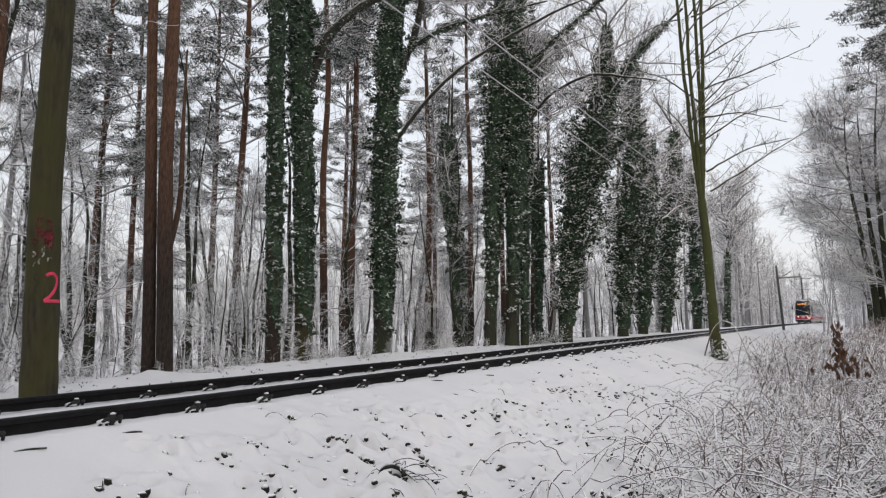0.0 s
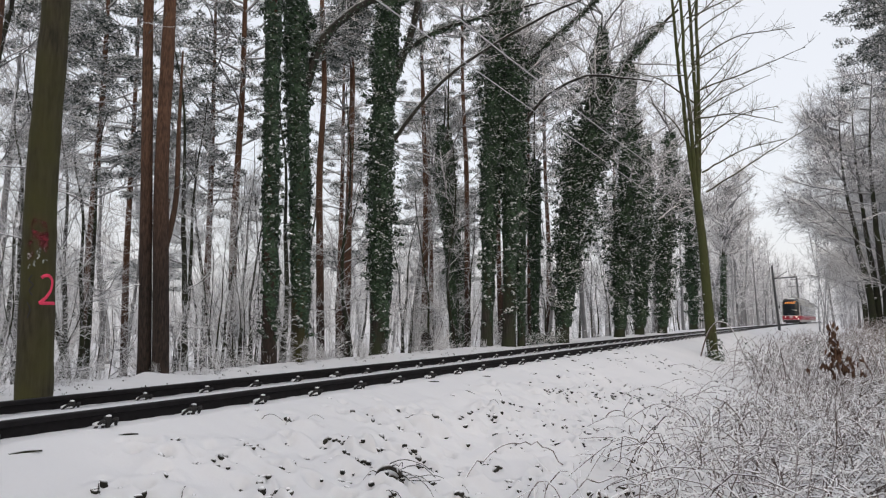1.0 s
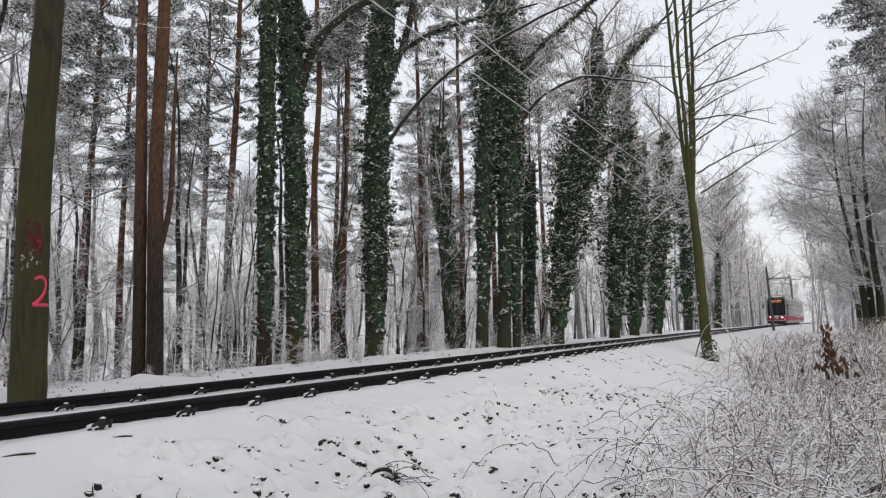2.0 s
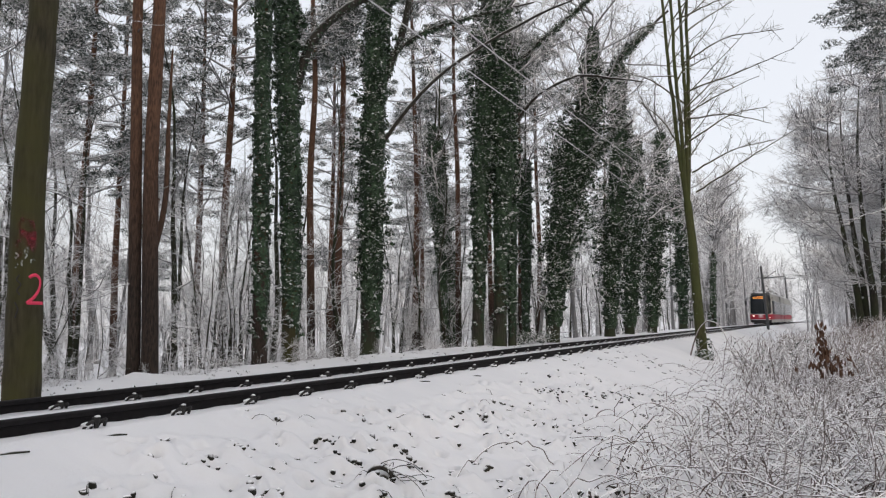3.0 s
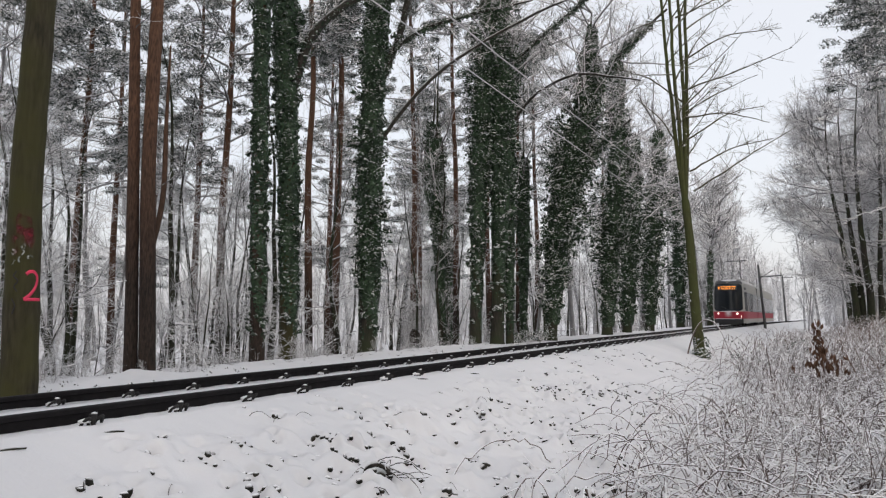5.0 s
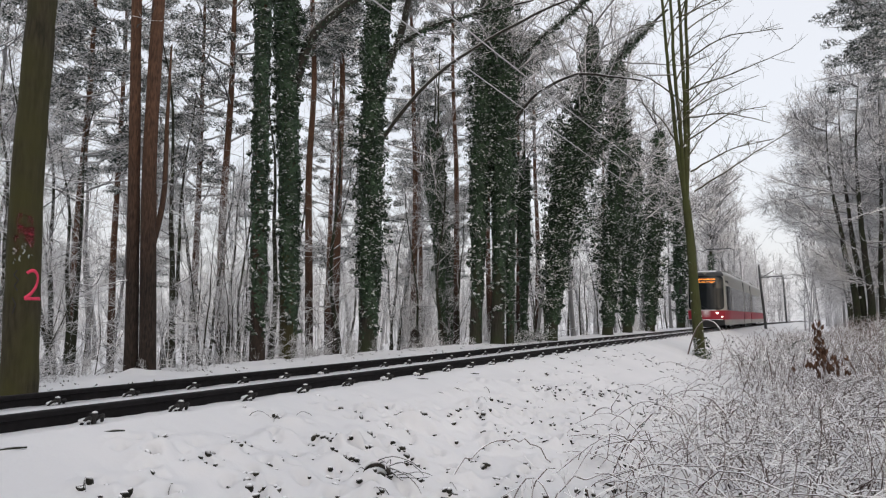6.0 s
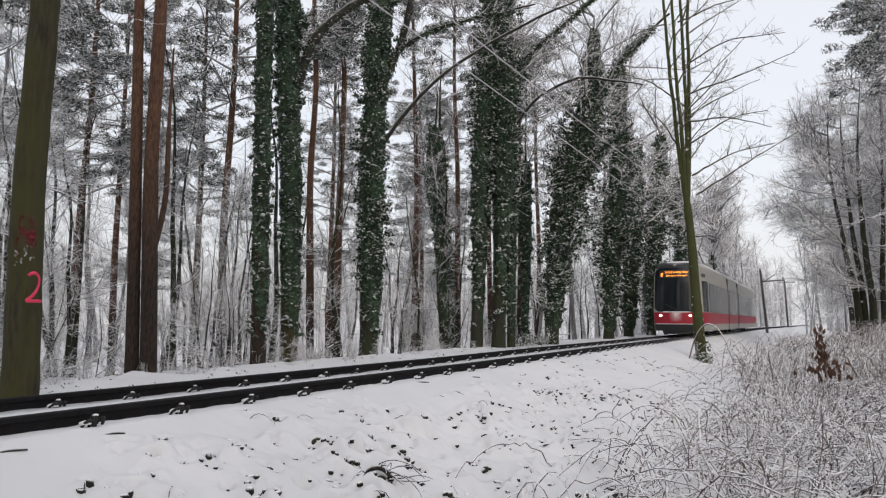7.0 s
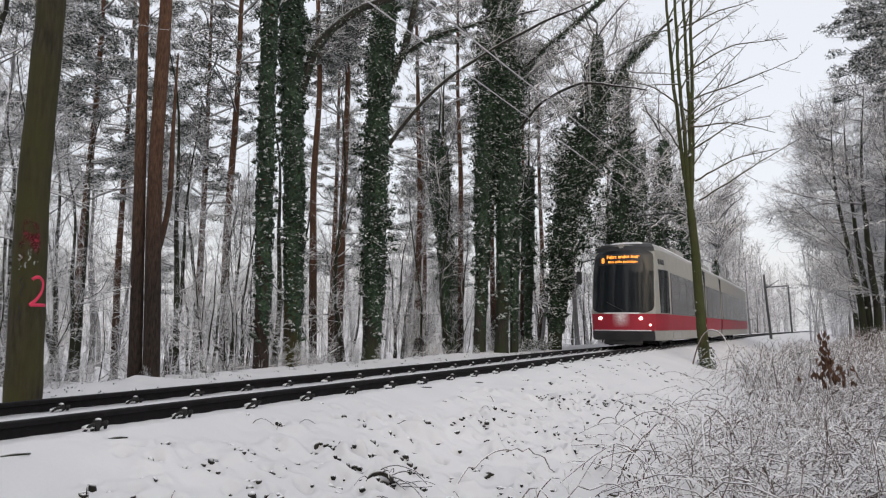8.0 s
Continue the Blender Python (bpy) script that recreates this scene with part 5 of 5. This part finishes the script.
        for wy in (mid - 0.9, mid + 0.9):
            for wx in (-0.75, 0.75):
                part("wheel", rod((wx - 0.06, wy, 0.3), (wx + 0.06, wy, 0.3), 0.3, 24), STEEL_DARK, bogie)
        part("underframe", box((1.9, y1 - y0 - (1.2 if nose else 0.2), 0.14), (0, (y0 + y1) / 2 + (0.5 if nose else 0), 0.28), 0.02), TRAM_BLACK, tram)
        box_y = y0 + 0.6 * (y1 - y0)
        part("roof_box", box((1.3, 1.9, 0.26), (0, box_y + 1.0, ROOF + 0.12), 0.05), TRAM_GREY, tram, "grey roof equipment box")
    for y in (9.3, 14.6):
        bellows = bmesh.new()
        for q in range(6):
            box((2.16 + 0.06 * (q % 2), 0.07, 2.62), (0, y + 0.04 + q * 0.075, 1.62), 0.012, bm=bellows)
        part("bellows", bellows, TRAM_BLACK, tram, "black folded bellows")
    part("rear_wall", box((2.1, 0.2, 2.7), (0, 28.45, 1.55), 0.08), TRAM_CREAM, tram)
    # pantograph
    panto = part("pantograph", box((1.1, 0.9, 0.06), (0, 6.2, ROOF + 0.1), 0.015), POLE, tram, "raised grey pantograph")
    for sx in (-0.4, 0.4):
        part("lower_arm", rod((sx, 6.5, ROOF + 0.1), (sx * 0.6, 5.5, 4.1), 0.028), POLE, panto)
        part("upper_arm", rod((sx * 0.6, 5.5, 4.1), (sx * 0.9, 6.5, 4.98), 0.022), POLE, panto)
    bow = rod((-0.75, 6.5, 5.0), (0.75, 6.5, 5.0), 0.028)
    rod((-0.75, 6.5, 5.0), (-0.95, 6.5, 4.86), 0.022, bm=bow)
    rod((0.75, 6.5, 5.0), (0.95, 6.5, 4.86), 0.022, bm=bow)
    part("contact_bow", bow, POLE, panto)
    return tram


tram = make_tram()


# ---- undergrowth and small things ----
def arcs(start, az, length, height, k, rng, droop=0.25):
    """Arching canes that rise from the ground and bow over."""
    n = len(start)
    t = np.linspace(0, 1, k)[None, :]
    out = np.stack([np.cos(az), np.sin(az)], -1)
    P = np.zeros((n, k, 3))
    run = length[:, None] * t
    P[:, :, :2] = start[:, None, :2] + out[:, None] * run[..., None] + np.cumsum(rng.normal(0, 0.02, (n, k, 2)), 1) * length[:, None, None]
    P[:, :, 2] = start[:, 2:3] + height[:, None] * (np.sin(np.pi * t ** 0.8) + (1 - droop) * 0.25 * t)
    return P


def make_brambles():
    """The thicket on the near side, thinning out towards the track."""
    rng = np.random.RandomState(101)
    for name, n, x0, x1, y0, y1, mat, label in (
            ("bramble_thicket", 2500, -2.0, 2.6, 3.6, 13.0, CANE, "dense snow-covered bramble thicket on the slope"),
            ("bramble_thicket", 2200, -1.6, 5.0, 12.0, 32.0, CANE, "snowy brown bramble thicket on the rise"),
            ("long_canes", 260, -1.3, 2.4, 3.9, 12.0, CANE, "long bramble canes arching under lines of snow"),
            ("low_brush", 1500, -2.2, 1.5, 14.5, 42.0, CANE, "low snowy brush beside the line"),
            ("brush", 2200, 0.2, 7.0, 13.0, 55.0, CANE_BROWN, "brown leafless brush on the rise beside the line")):
        b = Build()
        y = y0 + (y1 - y0) * rng.uniform(0, 1, n) ** 1.15
        edge = np.where(y < 13, x0 + 0.10 * (13 - y) * 0.4, x0)
        x = edge + (x1 + 0.05 * y - edge) * rng.uniform(0, 1, n) ** 0.8
        thin = rng.uniform(0, 1, n) < np.clip((x - edge) / 1.5 + 0.06, 0, 1)
        x, y = x[thin], y[thin]
        n = len(x)
        s = np.stack([x, y, on_snow(x, y) - 0.01], -1)
        P = arcs(s, rng.uniform(0, 6.28, n), rng.uniform(*{"long_canes": (0.9, 2.2)}.get(name, (0.3, 1.3 if y0 < 5 else 1.7)), n), rng.uniform(0.06, 0.42, n) * (1 + 0.5 * (y > 12)) * {"brush": 2.0, "low_brush": 1.5, "long_canes": 1.35}.get(name, 1.0), 8, rng)
        b.tubes(P, taper(n, 8, rng.uniform(0.0035, 0.0085, n) * (1.25 if name == "long_canes" else 1.0), 0.004), 4)
        st, w, t = offshoots(P, 6 if y0 < 5 else 4, rng, 0.9, 0.1, 0.5, 0.1)
        P2 = wander(st, w, rng.uniform(0.06, 0.28, len(st)), 4, 0.3, -0.02, rng)
        b.tubes(P2, taper(len(st), 4, 0.0055, 0.0035), 3)
        tagged(part(name, b, mat), label, "brambles", kind="stuff")


def make_stalks():
    """Upright dry stalks in the thicket."""
    rng = np.random.RandomState(102)
    n = 190
    y = rng.uniform(4.2, 22, n)
    x = rng.uniform(-1.1, 2.2, n) + 0.05 * y
    b = Build()
    P = wander(np.stack([x, y, land(x, y)], -1), np.tile([0, 0, 1.0], (n, 1)) + rng.normal(0, 0.22, (n, 3)), rng.uniform(0.35, 1.1, n), 7, 0.08, 0.0, rng)
    b.tubes(P, taper(n, 7, 0.006, 0.0025), 4)
    st, w, t = offshoots(P, 4, rng, 0.7, 0.3, 0.7, 0.2)
    P2 = wander(st, w, rng.uniform(0.08, 0.3, len(st)), 4, 0.15, 0.05, rng)
    b.tubes(P2, taper(len(st), 4, 0.003, 0.002), 3)
    tagged(part("dry_stalks", b, CANE), "thin upright dry stalks standing in the snow", "stalks", kind="stuff")


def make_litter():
    """Dark leaf and grass clumps in sunken snow, doubling as shade of the hollows."""
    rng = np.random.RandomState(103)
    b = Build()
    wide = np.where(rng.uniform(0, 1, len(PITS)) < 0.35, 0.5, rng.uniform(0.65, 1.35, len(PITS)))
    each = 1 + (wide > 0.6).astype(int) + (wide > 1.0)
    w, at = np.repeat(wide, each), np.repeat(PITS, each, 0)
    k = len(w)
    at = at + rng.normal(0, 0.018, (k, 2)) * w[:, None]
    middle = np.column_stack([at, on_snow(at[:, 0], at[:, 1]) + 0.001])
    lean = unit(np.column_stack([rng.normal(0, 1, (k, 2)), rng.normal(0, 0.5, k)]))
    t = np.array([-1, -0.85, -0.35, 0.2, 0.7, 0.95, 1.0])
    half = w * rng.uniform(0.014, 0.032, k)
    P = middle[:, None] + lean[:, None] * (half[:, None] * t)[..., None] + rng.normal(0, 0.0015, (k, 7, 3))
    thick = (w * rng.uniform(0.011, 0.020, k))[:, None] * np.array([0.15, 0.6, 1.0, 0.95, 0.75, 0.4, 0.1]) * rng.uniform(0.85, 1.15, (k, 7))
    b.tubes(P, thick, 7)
    few = PITS[rng.uniform(0, 1, len(PITS)) < 0.05]
    k = len(few)
    P = arcs(np.stack([few[:, 0], few[:, 1], on_snow(few[:, 0], few[:, 1])], -1), rng.uniform(0, 6.28, k), rng.uniform(0.05, 0.2, k), rng.uniform(0.02, 0.08, k), 6, rng)
    b.tubes(P, taper(k, 6, 0.004, 0.002), 4)
    # specks along the foot of the wood
    spots = np.stack([rng.uniform(-9.3, -7.1, 150), rng.uniform(3.5, 20, 150)], 1)
    C = np.repeat(spots, 6, 0) + rng.normal(0, 0.022, (150 * 6, 2))
    b.leaves(np.column_stack([C, on_snow(C[:, 0], C[:, 1]) + rng.uniform(0.0, 0.025, len(C))]), rng.uniform(0.012, 0.032, len(C)), rng.normal(0, 0.8, (len(C), 3)) + np.array([0, 0, 0.5]), rng.uniform(0, 6.28, len(C)), 0.7)
    tagged(part("litter_and_hollow_shade", b, LITTER, smooth=True), "dark leaves, grass tufts and shade-dark fill in the snow hollows", "leaf litter", kind="stuff")


def make_fallen_branch():
    """A crooked limb half buried in the snow, its twigs bowed over to one side."""
    branch = tagged(new("fallen_branch"), "dark crooked branch half buried in the snow", "branch")
    rng = np.random.RandomState(104)
    x, y = -2.66, 4.03
    branch.matrix_basis = pose(x, y, float(on_snow(x, y)) - 0.03) @ Matrix.Scale(0.8, 4)
    along = np.array([0.87, 0.48, 0.0])
    arch = [(-0.16, 0.05), (-0.12, 0.13), (-0.04, 0.155), (0.04, 0.12), (0.08, 0.05), (0.06, -0.03)]
    p = smooth_path([tuple(along * u + np.array([0, 0, z])) for u, z in arch], 18)
    b = Build()
    b.tubes(p[None], np.interp(np.linspace(0, 1, 18), [0, 0.4, 1], [0.014, 0.028, 0.016])[None], 9)
    part("stem", b, BARK_LIMB, branch, "snow-capped crooked stem", True)
    q = smooth_path([tuple(along * u + np.array([0, 0, z])) for u, z in ((-0.02, -0.02), (0.03, 0.04), (0.0, 0.08), (-0.05, 0.06))], 12)
    b = Build()
    b.tubes(q[None], np.linspace(0.020, 0.012, 12)[None], 8)
    part("knot", b, BARK_DARK, branch, smooth=True)
    for k in range(13):
        s = p[4 + k]
        reach = rng.uniform(0.18, 0.5)
        way = along * rng.uniform(0.5, 1.2) + np.array([rng.normal(0, 0.5), rng.normal(0, 0.5), rng.uniform(0.1, 1.3 if k < 6 else 0.5)])
        w = wander(s[None], way[None], np.array([reach]), 9, 0.17, -0.13, rng)
        b = Build()
        b.tubes(w, taper(1, 9, 0.0075, 0.003), 5)
        part("twig", b, BARK_LIMB, branch)


def make_sticks():
    """Short dark sticks lying in the snow by the rail."""
    for x, y, size, turn in ((-4.04, 2.3, 0.17, 75), (-4.04, 2.96, 0.12, 62), (-4.12, 7.07, 0.16, 40), (-4.02, 8.3, 0.14, 35)):
        b = Build()
        b.tubes(smooth_path([(-size / 2, 0, 0), (0, 0.012, 0.006), (size / 2, 0, 0.002)], 8)[None], taper(1, 8, 0.009, 0.006), 6)
        ob = tagged(part("stick", b, BARK_DARK), "short dark stick lying on the snow by the rail", "stick", group="sticks by the rail")
        ob.matrix_basis = pose(x, y, float(on_snow(x, y)) + 0.003, 0, 0, turn)


def make_bent_canes():
    """Long canes bowed to the ground under the snow."""
    for a, c, h, r in (((-3.12, 20.2), (-1.85, 19.6), 1.15, 0.022), ((-2.48, 4.72), (-2.08, 5.85), 0.30, 0.008), ((-1.75, 4.9), (-1.15, 5.4), 0.25, 0.008),
                       ((-2.5, 8.6), (-2.0, 8.2), 0.16, 0.008), ((-1.9, 7.2), (-1.2, 7.0), 0.2, 0.008)):
        t = np.linspace(0, 1, 18)
        a, c = np.array(a), np.array(c)
        xy = a + (c - a) * t[:, None]
        z = on_snow(xy[:, 0], xy[:, 1]) + h * (1 - np.abs(2 * t - 1) ** 2.3)
        b = Build()
        b.tubes(np.column_stack([xy - a, z - z[0]])[None], taper(1, 18, r, r * 0.6), 6)
        ob = tagged(part("bent_cane", b, CANE), "long bramble cane arched over and lined with snow", "cane", group="bent canes")
        ob.matrix_basis = pose(a[0], a[1], float(z[0]) - 0.02)


def make_leafy_plant():
    """The withered plant that still holds brown leaves."""
    rng = np.random.RandomState(105)
    plant = tagged(new("withered_plant"), "withered stem with hanging rust-brown leaves in the thicket", "plant")
    x, y = 0.10, 12.4
    plant.matrix_basis = pose(x, y, lie(x, y))
    top = 0.72 - lie(x, y)
    p = smooth_path([(0.08, 0, 0), (0.05, 0, top * 0.4), (0.0, 0, top * 0.8), (-0.06, 0, top)], 14)
    b = Build()
    b.tubes(p[None], np.linspace(0.016, 0.007, 14)[None], 6)
    part("stem", b, CANE, plant, smooth=True)
    for k in range(90):
        t = rng.uniform(0.68, 1.0) if k % 5 < 2 else rng.uniform(0.54, 0.66)
        s = p[int(t * 13)]
        wide = 0.26 if t < 0.67 else 0.07
        at = s + np.array([rng.normal(0, wide * 0.6), rng.normal(0, wide * 0.6), rng.normal(-0.06, 0.06)])
        b = Build()
        for q in range(2):
            b.leaves(np.array([at + rng.normal(0, 0.012, 3)]), np.array([rng.uniform(0.08, 0.15)]), rng.normal(0, 1, (1, 3)) * np.array([1, 1, 0.25]), np.array([rng.normal(0, 0.4)]), 0.42)
        part("leaf", b, DEAD_LEAF, plant)


def make_evergreen_bush():
    """Low evergreen scrub under snow."""
    rng = np.random.RandomState(106)
    for x, y, r, h in ((-1.3, 19.5, 0.6, 1.0), (-0.9, 20.3, 0.5, 0.8), (-8.0, 19.9, 0.6, 0.5), (-7.9, 21.2, 0.5, 0.45)):
        bush = tagged(new("evergreen_bush"), "low dark evergreen bush bowed under snow", "bush", group="evergreen bushes")
        bush.matrix_basis = pose(x, y, lie(x, y))
        n = 26
        az = rng.uniform(0, 6.28, n)
        P = wander(np.zeros((n, 3)), np.stack([np.cos(az), np.sin(az), rng.uniform(0.4, 1.4, n)], -1), rng.uniform(0.5, 1.1, n) * (r + h) / 1.2, 8, 0.1, -0.06, rng)
        b = Build()
        b.tubes(P, taper(n, 8, 0.008, 0.003), 4)
        part("branching", b, TWIG, bush)
        b = Build()
        i, k = rng.randint(0, n, 420), rng.randint(2, 8, 420)
        b.leaves(P[i, k] + rng.normal(0, 0.05, (420, 3)), rng.uniform(0.05, 0.11, 420), rng.normal(0, 0.5, (420, 3)) + np.array([0, 0, 0.8]), rng.uniform(0, 6.28, 420), 0.5)
        part("foliage", b, IVY, bush, "dark leaves under snow")


def make_thicket_leaves():
    """Dark half-green bramble leaves still hanging in the thicket."""
    rng = np.random.RandomState(107)
    n = 1500
    k = rng.randint(0, 170, n)
    cy, cx = rng.uniform(4.0, 16.0, 170), rng.uniform(-1.6, 2.6, 170)
    y = cy[k] + rng.normal(0, 0.13, n)
    x = cx[k] + 0.04 * cy[k] + rng.normal(0, 0.13, n)
    b = Build()
    b.leaves(np.stack([x, y, on_snow(x, y) + rng.uniform(0.0, 0.16, n)], -1), rng.uniform(0.03, 0.075, n), rng.normal(0, 0.6, (n, 3)) + np.array([0, 0, 0.4]), rng.uniform(0, 6.28, n), 0.7)
    tagged(part("thicket_leaves", b, LITTER), "dark leaves hanging low in the snowy brambles", "leaves", kind="stuff")


make_brambles()
make_thicket_leaves()
make_stalks()
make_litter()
make_fallen_branch()
make_sticks()
make_bent_canes()
make_leafy_plant()
make_evergreen_bush()


# ---- a bird over the clearing ----
def make_bird():
    bird = tagged(new("bird"), "small dark bird flying over the bare treetops", "bird")
    bm = bmesh.new()
    bmesh.ops.create_uvsphere(bm, u_segments=12, v_segments=8, radius=1.0)
    for v in bm.verts:
        v.co = Vector((v.co.x * 0.13, v.co.y * 0.038, v.co.z * 0.038))
    part("body", bm, STEEL_CLIP, bird, "dark body", True)
    bm = bmesh.new()
    bmesh.ops.create_uvsphere(bm, u_segments=10, v_segments=6, radius=0.032)
    bmesh.ops.translate(bm, verts=bm.verts, vec=(0.13, 0, 0.015))
    part("head", bm, STEEL_CLIP, bird, "", True)
    part("tail", box((0.12, 0.05, 0.012), (-0.16, 0, 0), 0.004), STEEL_CLIP, bird)
    wings = []
    for side in (-1, 1):
        bm = bmesh.new()
        rows = []
        for t, chord, back in ((0.0, 0.10, 0.0), (0.4, 0.10, 0.01), (0.8, 0.07, -0.03), (1.0, 0.02, -0.08)):
            rows.append([bm.verts.new((back + chord * u, side * (0.02 + 0.2 * t), 0.006 * k)) for u, k in ((0.5, 0), (0, 1), (-0.5, 0), (0, -1))])
        for a, c in zip(rows, rows[1:]):
            for i in range(4):
                bm.faces.new((a[i], a[(i + 1) % 4], c[(i + 1) % 4], c[i]))
        bm.faces.new(rows[-1])
        wings.append(part("wing", bm, STEEL_CLIP, bird, "dark wing"))
    return bird, wings


bird, bird_wings = make_bird()


# ---- what moves ----
def motions():
    rows = []
    for t, y in ((0.0, 109.0), (1.0, 97.5), (1.5, 91.8), (3.0, 74.4), (3.5, 68.5), (4.5, 57.0), (6.5, 35.2), (7.0, 30.5), (7.5, 25.6), (8.0, 20.6)):
        ahead = y + 8.0
        turn = -math.degrees(math.atan((float(centre_line(ahead + 6)) - float(centre_line(y))) / 14.0))
        rows.append((t, pose(float(centre_line(y)), y, float(rise(y)) + RAIL_TOP - 0.02, 0, 0, turn)))
    walk(tram, rows)
    # the bird crosses in a straight line, beating its wings
    start, speed = Vector((1.91, 67.14, 22.44)), Vector((-10.56, -5.5, -1.88))
    turn = math.degrees(math.atan2(speed.y, speed.x))
    walk(bird, [(t, pose(*(start + speed * (t - 4.2)), 0, 0, turn)) for t in (0.0, 2.0, 4.0, 6.0, 8.0)])
    for side, wing in zip((-1, 1), bird_wings):
        walk(wing, [(k * 0.1, pose(0, 0, 0, side * (38 if k % 2 else -30), 0, 0)) for k in range(81)])


motions()
